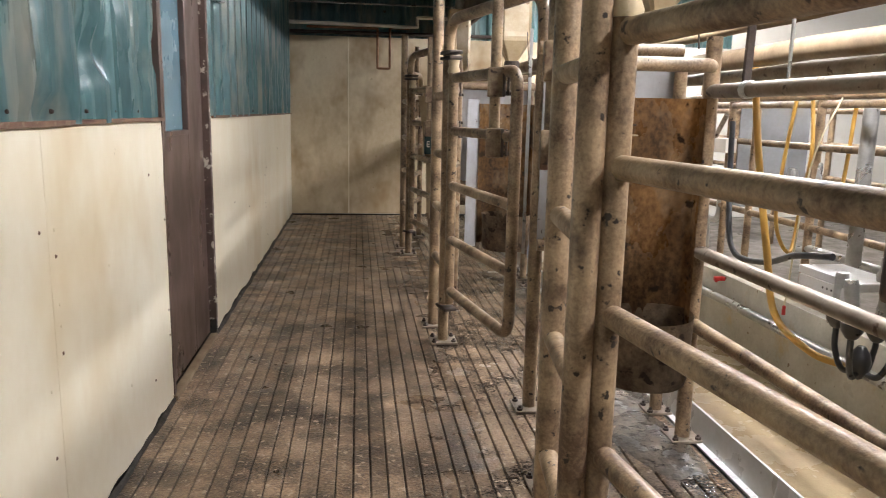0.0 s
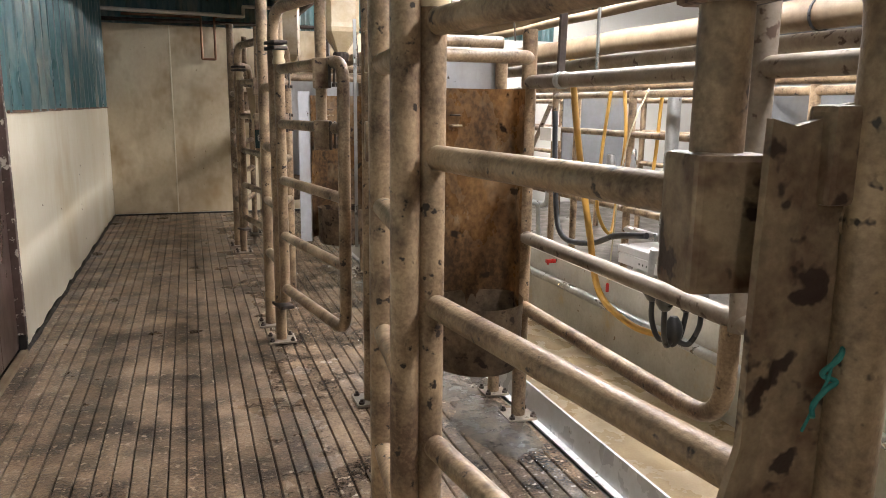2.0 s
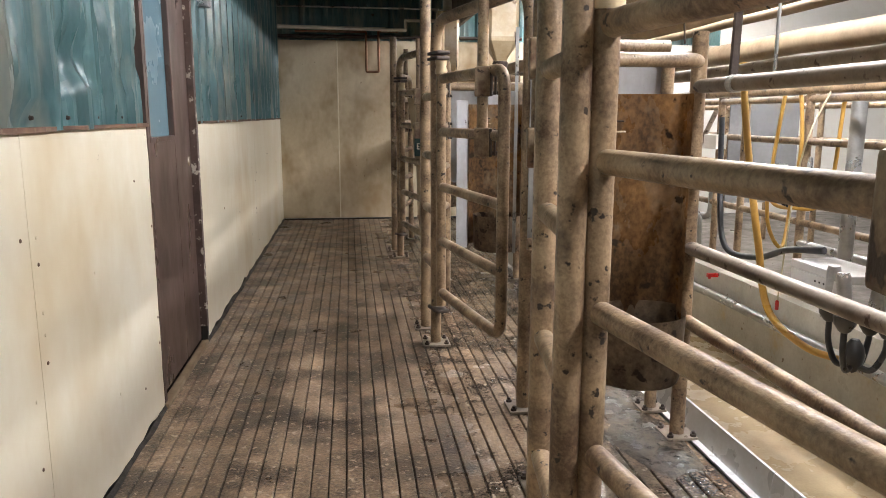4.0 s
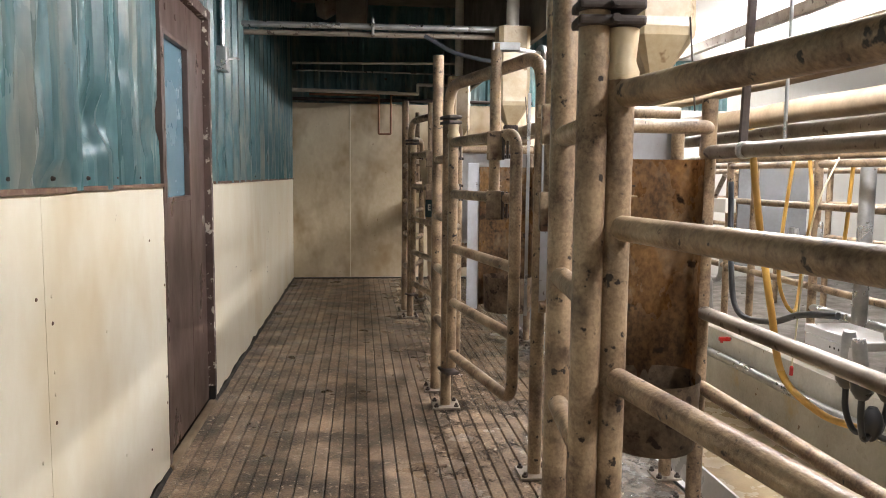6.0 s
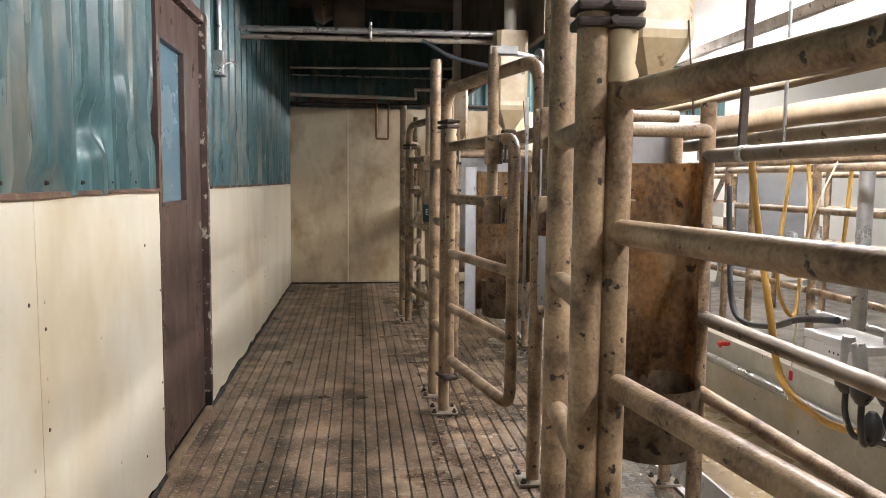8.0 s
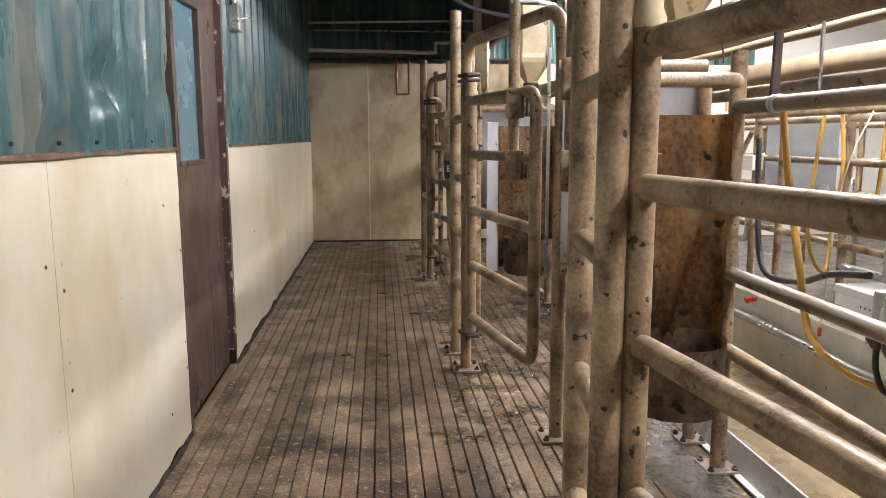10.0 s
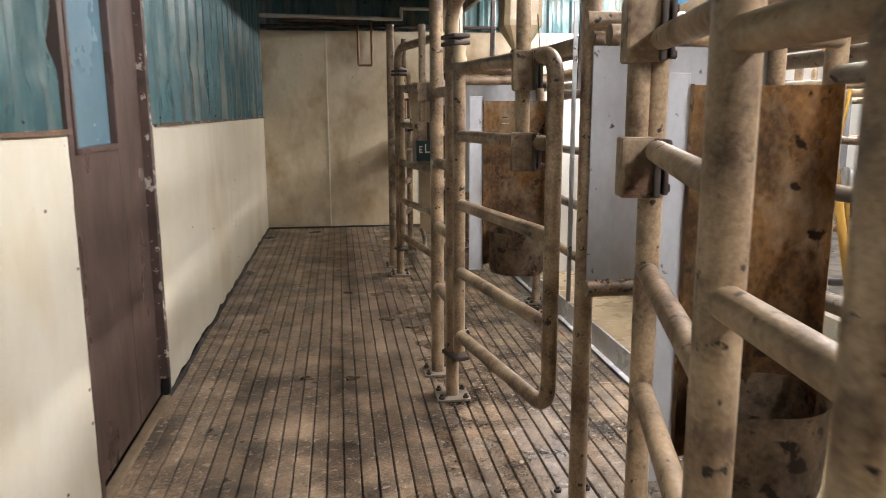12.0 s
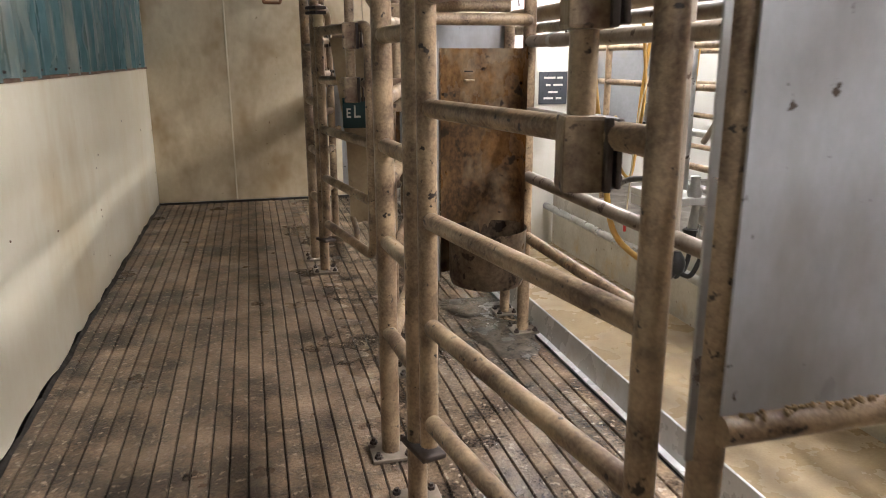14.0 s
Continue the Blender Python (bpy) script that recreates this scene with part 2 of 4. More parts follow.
def smooth_curve(points, steps=8):
    """Catmull-Rom through the points."""
    p = [Vector(q) for q in points]
    p = [2 * p[0] - p[1]] + p + [2 * p[-1] - p[-2]]
    out = []
    for i in range(1, len(p) - 2):
        for k in range(steps):
            s = k / steps
            a, b, c, d = p[i - 1], p[i], p[i + 1], p[i + 2]
            out.append(0.5 * (2 * b + (c - a) * s + (2 * a - 5 * b + 4 * c - d) * s * s + (3 * b - a - 3 * c + d) * s ** 3))
    out.append(p[-2])
    return out


def hose(points, r, seg=10):
    return sweep(bmesh.new(), smooth_curve(points), r, seg)


def lathe(profile, seg=20):
    """A turned body round z from (radius, height) pairs."""
    bm = bmesh.new()
    before = None
    for r, z in profile:
        ring = [bm.verts.new((r * math.cos(2 * math.pi * k / seg), r * math.sin(2 * math.pi * k / seg), z)) for k in range(seg)]
        if before:
            for k in range(seg):
                bm.faces.new((before[k], before[(k + 1) % seg], ring[(k + 1) % seg], ring[k]))
        before = ring
    return bm


def moved(bm, m):
    bmesh.ops.transform(bm, matrix=m, verts=bm.verts)
    return bm


def plate_on_floor(parent, x, y, size=0.15):
    """A base plate with four bolts, parts of its thing; the parent stands at the world origin of its own offset."""
    o = parent.location
    part("base_plate", boxed((x - size / 2 - o.x, y - size / 2 - o.y, 0.003), (x + size / 2 - o.x, y + size / 2 - o.y, 0.014), 0.002), GREY_PIPE, parent)
    for sx in (-1, 1):
        for sy in (-1, 1):
            b = lathe([(0.0, 0.034), (0.007, 0.034), (0.007, 0.024), (0.013, 0.024), (0.013, 0.013), (0.0, 0.013)], 6)
            part("bolt", moved(b, Matrix.Translation((x + sx * size * 0.36 - o.x, y + sy * size * 0.36 - o.y, 0))), RUST, parent)


def rel(parent, *pts):
    return [Vector(p) - parent.location for p in pts]


# ---- structure ----
XL, XE, YB, Y0 = -0.71, 1.44, 9.31, -2.6
PITZ, XF = -0.6, 3.15


def structure(name, bm, mat, label, category):
    return tagged(part(name, bm, mat, smooth="cladding" in name), label, category, kind="structure")


floor = structure("floor", boxed((XL - 0.15, Y0, -0.25), (XE, YB, -0.012), 0), BLACK_DIRT, "grooved grimy concrete walkway floor", "floor")
structure("pit_floor", boxed((XE - 0.1, Y0, PITZ - 0.2), (XF + 0.2, YB, PITZ), 0), PITFLOOR, "wet tan concrete floor of the milking pit", "floor")
structure("pit_wall_near", boxed((XE - 0.1, Y0, PITZ), (XE, YB, -0.02), 0), PITWALL, "white washed pit wall under the walkway", "wall")
structure("pit_wall_far", boxed((XF, Y0, PITZ), (XF + 0.12, YB, -0.02), 0.004), PITWALL, "white pit wall with yellow stains", "wall")
structure("platform_floor_far", boxed((XF + 0.12, Y0, -0.25), (8.4, YB, 0.0), 0), DARKFLOOR, "dark dirty floor of the opposite stalls", "floor")
structure("wall_back", boxed((XL - 0.2, YB + 0.03, -0.25), (8.6, YB + 0.2, 3.5), 0), WHITE, "wall behind the painted boards", "wall")
structure("wall_left", boxed((XL - 0.22, Y0, -0.25), (XL - 0.08, YB + 0.2, 3.5), 0), DARKWOOD, "timber wall behind the sheeting", "wall")
structure("wall_right", boxed((8.4, Y0, -0.25), (8.6, YB + 0.2, 3.5), 0), GREYWALL, "grey washed far side wall", "wall")
# Never in view; dark material chosen to reduce bounce from behind the camera.
structure("wall_behind", boxed((XL - 0.2, Y0 - 0.2, -0.25), (8.6, Y0, 3.5), 0), DARKWOOD, "unseen wall closing the parlour, dark to cut bounced light", "wall")
structure("ceiling", boxed((XL - 0.2, Y0 - 0.2, 3.3), (8.6, YB + 0.2, 3.45), 0), DARKWOOD, "dark timber under the roof", "ceiling")
structure("ceiling_low", boxed((XL - 0.1, Y0 - 0.2, 2.47), (1.3, 4.88, 2.52), 0.004), DARKWOOD, "low dark ceiling above the walkway", "ceiling")
structure("ceiling_edge", boxed((XL - 0.1, 4.88, 2.45), (1.3, 5.0, 2.6), 0.004), WHITE, "white painted edge beam of the low ceiling", "trim")
structure("ceiling_lamps", boxed((2.3, Y0 - 0.2, 2.75), (5.3, YB + 0.03, 2.8), 0.004), WHITE, "white ceiling panels above the tube lamps", "ceiling")
# Added blocker: keeps lamp light off the upper walls at the far end.
structure("ceiling_board", boxed((1.3, 5.0, 2.22), (1.34, YB, 3.3), 0.004), DARKWOOD, "dark boards added to keep light off the upper far walls", "trim")
structure("ceiling_side", boxed((1.26, Y0 - 0.2, 2.525), (1.3, 4.87, 3.3), 0), DARKWOOD, "dark boards above the low ceiling", "trim")
structure("ceiling_end", boxed((XL - 0.1, 4.92, 2.605), (1.3, 4.97, 3.3), 0), DARKWOOD, "dark boards above the low ceiling edge", "trim")


def ribbed_sheet(length, z0, z1, dents, seed, pitch=0.262):
    """Ribbed steel sheet along +y standing at x = 0, its ribs pushed out to +x, dented at the foot."""
    bm = bmesh.new()
    prof, u = [], 0.0
    while u < length:
        for du, h in ((0.0, 0.0), (0.022, 0.027), (0.04, 0.027), (0.058, 0.027), (0.08, 0.0), (0.11, 0.0), (0.125, 0.006), (0.14, 0.0), (0.165, 0.0), (0.185, 0.006), (0.2, 0.0), (0.235, 0.0)):
            if u + du < length:
                prof.append((u + du, h))
        u += pitch
    prof.append((length, 0.0))
    rows = [z0 + 0.03 * i for i in range(20)] + [z0 + 0.6 + (z1 - z0 - 0.6) * i / 5 for i in range(6)]
    grid = []
    for z in rows:
        line = []
        for y, h in prof:
            k = dents * max(0.0, 1 - (z - z0) / 0.5) ** 0.7
            d = -0.11 * k * max(0.0, noise.noise(Vector((y * 8 + seed, z * 4.5, seed))) - 0.1) + 0.006 * k * noise.noise(Vector((y * 13, z * 5, seed + 4)))
            foot = 0.012 * noise.noise(Vector((y * 7, seed, 2))) if z == z0 else 0
            line.append(bm.verts.new((h + d + 0.002 * noise.noise(Vector((y * 2, z * 2, seed))), y, z + foot)))
        grid.append(line)
    for a, b in zip(grid, grid[1:]):
        for i in range(len(prof) - 1):
            bm.faces.new((a[i], a[i + 1], b[i + 1], b[i]))
    bmesh.ops.solidify(bm, geom=list(bm.faces), thickness=0.002)
    return bm


def left_sheet(name, y0, y1, dents, seed, label):
    bm = moved(ribbed_sheet(y1 - y0, 1.215, 3.3, dents, seed), Matrix.Translation((XL - 0.012, y0, 0)))
    ob = structure(name, bm, TEAL, label, "wall cladding")
    for i in range(int((y1 - y0) / 0.262)):
        b = lathe([(0.0, 0.01), (0.005, 0.009), (0.007, 0.0)], 8)
        part("screw", moved(b, Matrix.Translation((XL - 0.014, y0 + 0.18 + 0.262 * i, 1.25)) @ pose(0, 0, 0, 0, 90, 0)), RUST, ob)
    return ob


left_sheet("wall_cladding_1", Y0, 3.38, 1.0, 1.0, "dented teal ribbed metal sheeting above cream boards")
left_sheet("wall_cladding_2", 4.42, YB, 0.9, 7.0, "teal ribbed metal sheeting with bent foot")
structure("wall_cladding_3", moved(ribbed_sheet(1.04, 2.12, 3.3, 0.0, 3.0), Matrix.Translation((XL - 0.014, 3.38, 0))), TEAL, "teal ribbed sheeting above the door", "wall cladding")
structure("wall_cladding_4", moved(ribbed_sheet(5.5, 2.13, 3.4, 0.1, 5.0), Matrix.Translation((-0.72, YB + 0.022, 0)) @ pose(0, 0, 0, 0, 0, -90)), TEAL,
          "dark teal ribbed sheeting on the end wall", "wall cladding")


def ragged_board(y0, y1, z0, z1, x0, x1, rag0=0.0, rag1=0.0, seed=0.0, foot=0.0):
    """An upright board in the y-z plane with uneven ends and a worn foot."""
    n, outline = 26, []
    for i in range(n + 1):
        y = y0 + (y1 - y0) * i / n
        outline.append((y, z0 + foot * max(0.0, noise.noise(Vector((y * 6, seed, 0))) + 0.25)))
    for i in range(1, n):
        z = z0 + (z1 - z0) * i / n
        outline.append((y1 + rag1 * (noise.noise(Vector((seed, z * 9, 1))) + 0.5 * noise.noise(Vector((seed, z * 31, 1)))), z))
    outline += [(y1, z1), (y0, z1)]
    for i in range(n - 1, 0, -1):
        z = z0 + (z1 - z0) * i / n
        outline.append((y0 + rag0 * noise.noise(Vector((seed, z * 9, 2))), z))
    bm = bmesh.new()
    a = [bm.verts.new((x1, y, z)) for y, z in outline]
    b = [bm.verts.new((x0, y, z)) for y, z in outline]
    bm.faces.new(a)
    bm.faces.new(b[::-1])
    for i in range(len(a)):
        j = (i + 1) % len(a)
        bm.faces.new((a[j], a[i], b[i], b[j]))
    return bm


board_label = "cream painted wall board with grime at its foot"
for i, (a, b, r0, r1) in enumerate(((Y0, -0.25, 0, 0), (-0.247, 2.185, 0, 0), (2.188, 3.385, 0, 0.03), (4.36, 6.8, 0.012, 0), (6.803, YB - 0.004, 0, 0))):
    structure("wall_board_%d" % (i + 1), ragged_board(a, b, 0.012, 1.222 if i < 3 else 1.218, XL - 0.03, XL, r0, r1, i * 3.1, 0.035), CREAM, board_label, "wall board")
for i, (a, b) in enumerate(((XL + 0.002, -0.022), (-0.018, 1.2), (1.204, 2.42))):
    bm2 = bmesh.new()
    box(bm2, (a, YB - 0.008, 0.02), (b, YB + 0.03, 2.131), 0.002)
    structure("end_board_%d" % (i + 1), bm2, GRIMY_SHADED_CREAM, "cream painted end wall board, brown grime and shade in its colour", "wall board")
structure("end_board_4", boxed((2.424, YB - 0.008, -0.6), (8.4, YB + 0.03, 2.131), 0.002), WHITE, "white painted end wall of the pit", "wall board")
structure("trim_seam", boxed((-0.026, YB - 0.013, 0.02), (-0.012, YB - 0.007, 2.13), 0.002), CREAM, "cream cover strip over the board joint", "trim")


def ragged_strip(y0, y1, seed):
    """The black uneven joint between wall and floor."""
    bm = bmesh.new()
    n = int((y1 - y0) / 0.05)
    rows = []
    for i in range(n + 1):
        y = y0 + (y1 - y0) * i / n
        h = 0.018 + 0.022 * noise.noise(Vector((y * 5, seed, 0))) + 0.01 * noise.noise(Vector((y * 23, seed, 0)))
        w = 0.014 + 0.014 * noise.noise(Vector((y * 4, seed, 5)))
        rows.append([bm.verts.new(p) for p in ((XL + 0.003, y, max(h, 0.008)), (XL + 0.01, y, max(h, 0.008) * 0.5), (XL + max(w, 0.012), y, 0.004), (XL + max(w, 0.012), y, -0.01), (XL - 0.005, y, -0.01))])
    for a, b in zip(rows, rows[1:]):
        for k in range(4):
            bm.faces.new((a[k], b[k], b[k + 1], a[k + 1]))
    return bm


structure("baseboard_1", ragged_strip(Y0, 3.4, 1), BLACK_DIRT, "black grimy joint along the wall foot", "trim")
structure("baseboard_2", ragged_strip(4.3, YB, 2), BLACK_DIRT, "black grimy joint along the wall foot", "trim")
structure("baseboard_3", boxed((XL, YB - 0.03, -0.01), (2.4, YB - 0.009, 0.018), 0.006), BLACK_DIRT, "black grimy joint along the end wall foot", "trim")


for i, (a, b) in enumerate(((Y0, 3.37), (4.43, YB - 0.01))):
    structure("trim_flashing_%d" % (i + 1), ragged_board(a, b, 1.21, 1.226, XL - 0.02, XL + 0.013, 0, 0, 40 + i, 0.008), RUSTY_EDGE, "rusty foot edge of the teal sheeting", "trim")
rng = random.Random(4)
for name in ("wall_board_2", "wall_board_3", "wall_board_4", "wall_board_5"):
    board = bpy.data.objects[name]
    ys = [v.co.y for v in board.data.vertices]
    a, b = min(ys), max(ys)
    for i in range(14):
        y = a + 0.04 if i % 3 == 0 else (b - 0.05 if i % 3 == 1 else rng.uniform(a + 0.2, b - 0.2))
        nail = lathe([(0.0, 0.003), (0.004, 0.0025), (0.006, 0.0)], 8)
        part("nail", moved(nail, pose(XL, y, rng.uniform(0.1, 1.15), 0, 90, 0)), RUSTY_EDGE if i % 2 else CREAM, board)

# door with its light
def make_door():
    d = tagged(new("door_1"), "brown painted door with a tall dusty glass pane, closed", "door", kind="structure")
    d.location = (XL - 0.03, 3.86, 0)
    y0, y1, zt = -0.46, 0.44, 2.07
    g0, g1, z0, z1 = -0.37, 0.1, 1.14, 1.88
    x0, x1 = -0.03, 0.008
    part("stile", boxed((x0, y0, 0.03), (x1, g0, zt), 0.003), BROWN, d)
    part("stile", boxed((x0, g1, 0.03), (x1, y1, zt), 0.003), BROWN, d)
    part("lower_panel", boxed((x0, g0, 0.03), (x1 - 0.001, g1, z0), 0.002), BROWN, d)
    part("top_rail", boxed((x0, g0, z1), (x1 - 0.001, g1, zt), 0.002), BROWN, d)
    part("pane", boxed((x0 + 0.006, g0 - 0.004, z0 - 0.004), (x0 + 0.016, g1 + 0.004, z1 + 0.004), 0), GLASSY, d, "dusty pale blue pane")
    for lo, hi in (((g0, z0), (g0 + 0.022, z1)), ((g1 - 0.022, z0), (g1, z1)), ((g0, z0), (g1, z0 + 0.022)), ((g0, z1 - 0.022), (g1, z1))):
        part("glazing_bead", boxed((x0 + 0.016, lo[0], lo[1]), (x1 + 0.006, hi[0], hi[1]), 0.004), BROWN, d)
    part("lock_plug", moved(lathe([(0.0, 0.006), (0.024, 0.005), (0.028, 0.0)], 18), pose(x1, 0.38, 1.02, 0, 90, 0)), GREY_PIPE, d, "round grey lock cover")
    part("lock_plug", moved(lathe([(0.0, 0.004), (0.014, 0.004), (0.016, 0.0)], 12), pose(x1, -0.3, 1.98, 0, 90, 0)), BROWN, d)
    part("lock_plug", moved(lathe([(0.0, 0.004), (0.014, 0.004), (0.016, 0.0)], 12), pose(x1, -0.12, 1.97, 0, 90, 0)), BROWN, d)


make_door()
structure("trim_door_1", ragged_board(4.305, 4.352, 0.1, 2.13, XL - 0.05, XL + 0.012, 0.01, 0.012, 21), PEEL, "door casing with peeling paint", "trim")
structure("trim_door_2", ragged_board(4.35, 4.375, 0.0, 2.1, XL - 0.03, XL + 0.005, 0.01, 0.012, 25), BLACK_DIRT, "black gap beside the casing", "trim")
structure("trim_door_3", boxed((XL - 0.06, 3.38, 2.075), (XL + 0.01, 4.38, 2.13), 0.004), PEEL, "pale worn head of the door casing", "trim")
structure("trim_door_4", ragged_board(3.37, 3.405, 0.0, 2.12, XL - 0.06, XL + 0.004, 0.01, 0.015, 33), BROWN, "brown worn edge of the door casing", "trim")
sill = boxed((XL - 0.02, 3.36, -0.005), (XL + 0.018, 4.31, 0.022), 0.006)
structure("door_sill", sill, BEIGE_PIPE, "pale worn wooden door sill", "trim")

sw = thing("light_switch_box", (XL, 4.68, 1.93), "grey metal switch box with conduit on teal sheeting", "switch")
part("body", boxed((-0.01, -0.05, -0.07), (0.05, 0.05, 0.07), 0.006), GALV, sw)
part("conduit", pipe([(0.02, 0, 0.07), (0.02, 0, 1.3)], 0.013), GALV, sw)
part("lever", pipe([(0.05, 0.0, 0.0), (0.085, 0.02, 0.012), (0.1, 0.07, 0.012)], 0.006), GALV, sw)


# ---- stall line ----
R = 0.026
RAILS = (1.445, 1.175, 0.888, 0.598, 0.316)
PERIOD = 2.6
SHIFT = (0.0, 0.012, -0.02)


def gate_frame(bx, by, cx, cy, gx, gy):
    f = thing("pipe_hoop", (bx, by, 0), "tan painted steel pipe hoop frame bolted to the floor", "stall frame", "gate frames")
    pts = [(bx, by, 0.01), (bx, by, 1.74), (cx, cy, 1.76), (cx, cy, 0.01)]
    part("hoop", pipe(rel(f, *pts), 0.029, 0.14), TAN, f, smooth=True)
    plate_on_floor(f, bx, by)
    plate_on_floor(f, cx, cy, 0.14)
    u = Vector((gx - bx, gy - by, 0))
    turn = math.degrees(math.atan2(u.y, u.x))
    for z in (1.548, 1.576, 0.212):
        plate = boxed((-0.036, -0.037, z - 0.009), (u.length + 0.034, 0.037, z + 0.009), 0.006)
        part("hinge_plate", moved(plate, pose(0, 0, 0, 0, 0, turn)), RUST, f, "rusty folded hinge plate")
        part("bolt", moved(lathe([(0.0, 0.02), (0.008, 0.02), (0.008, 0.0)], 6), pose(u.length * 0.5, 0, 0, 0, 0, turn) @ pose(0, -0.036, z, 90, 0, 0)), RUST, f)
    return f


def stall_gate(sx, sy, ex, ey, rails=RAILS):
    g = thing("stall_gate", (sx, sy, 0), "tan steel pipe gate with five rails, scuffed to bare metal", "gate", "stall gates")
    d = Vector((ex - sx, ey - sy, 0))
    at = lambda s, z: Vector((d.x * s, d.y * s, z))
    part("stile", pipe([(0, 0, 0.24), (0, 0, rails[0] + 0.032)], 0.0265), TAN, g, smooth=True)
    part("end_loop", pipe([at(0.03, rails[4]), at(1, rails[4]), at(1, rails[0]), at(0.8, rails[0])], 0.026, 0.1), TAN, g, smooth=True)
    part("rail", pipe([at(0.03, rails[0]), at(0.8, rails[0])], 0.0255), TAN, g, smooth=True)
    for i, z in enumerate(rails[1:4]):
        part("rail", pipe([at(0.03, z), at(0.985, z)], R - 0.002), TAN, g, smooth=True)
    part("hinge_sleeve", lathe([(0.0, rails[0] + 0.025), (0.031, rails[0] + 0.025), (0.033, rails[0] + 0.04), (0.026, rails[0] + 0.06), (0.03, 1.525), (0.03, 1.537), (0.0, 1.538)]), HOPPER, g, "pale worn plastic hinge sleeve", smooth=True)
    return g


def clamp(parent, x, y, z, angle):
    """A sleeve of folded plate with a dark bolted bracket, as on the latch rods."""
    m = Matrix.Translation(Vector((x, y, z)) - parent.location) @ pose(0, 0, 0, 0, 0, angle)
    s = part("clamp", moved(boxed((-0.034, -0.034, -0.062), (0.034, 0.034, 0.062), 0.007), m), DIRTY_TAN, parent, "tan folded clamp sleeve")
    part("bracket", moved(boxed((0.03, -0.046, -0.06), (0.043, 0.042, 0.06), 0.004), m), RUST, s)
    part("bracket", moved(boxed((0.05, -0.042, -0.055), (0.06, 0.04, 0.058), 0.004), m), RUST, s)
    for k in (-1, 1):
        part("bolt", moved(lathe([(0.0, 0.03), (0.009, 0.03), (0.009, 0.0)], 6), m @ pose(0.045, 0.01, 0.045 * k, 0, 90, 0)), RUST, s)


def latch_rod(x, y, z0, z1, cylinder=True, clamps=(1.13, 1.4), angle=0):
    rdt = thing("latch_rod", (x, y, 0), "tan upright latch pipe with dark bolted clamps on a gate", "gate latch", "latch rods")
    part("rod", pipe(rel(rdt, (x, y, z0), (x, y, z1)), 0.0235), TAN, rdt, smooth=True)
    for z in clamps:
        clamp(rdt, x, y, z, angle)
    if cylinder:
        part("clevis", boxed((-0.02, -0.02, z1 - 0.03), (0.1, 0.02, z1 + 0.005), 0.004), GALV, rdt)
        c = part("air_cylinder", pipe([(0.2, 0.05, z1 - 0.03), (0.52, 0.16, z1 - 0.05)], 0.04), GALV, rdt, "shiny pneumatic cylinder", smooth=True)
        part("piston", pipe([(0.09, 0.01, z1 - 0.02), (0.2, 0.05, z1 - 0.03)], 0.011), STEEL, c)
    return rdt


def side_posts(ax, ay, bx, by):
    p = thing("stall_post", (ax, ay, 0), "tall tan steel pipe post with short cross rails", "post", "stall posts")
    part("post", pipe(rel(p, (ax, ay, 0.01), (ax, ay, 1.95)), 0.031), TAN, p, smooth=True)
    plate_on_floor(p, ax, ay, 0.14)
    for z in (1.36, 1.04, 0.74, 0.44):
        part("cross_rail", pipe(rel(p, (ax, ay, z), (bx, by, z)), 0.024), TAN, p, smooth=True)
    return p


def exit_gate(dx, dy, ax, ay):
    g = thing("exit_gate", (dx, dy, 0), "tan pipe gate between stall posts, worn and rusty", "gate", "exit gates")
    part("hoop", pipe(rel(g, (dx + 0.04, dy + 0.05, 0.02), (dx + 0.04, dy + 0.05, 1.62), (ax, ay, 1.62)), 0.026, 0.12), TAN, g, smooth=True)
    for i, z in enumerate((1.415, 1.195, 0.935, 0.67, 0.4)):
        part("rail", pipe(rel(g, (dx + 0.04, dy + 0.05, z), (ax, ay, z - 0.02)), 0.023), TAN, g, smooth=True)
    plate_on_floor(g, dx + 0.04, dy + 0.05, 0.13)
    return g


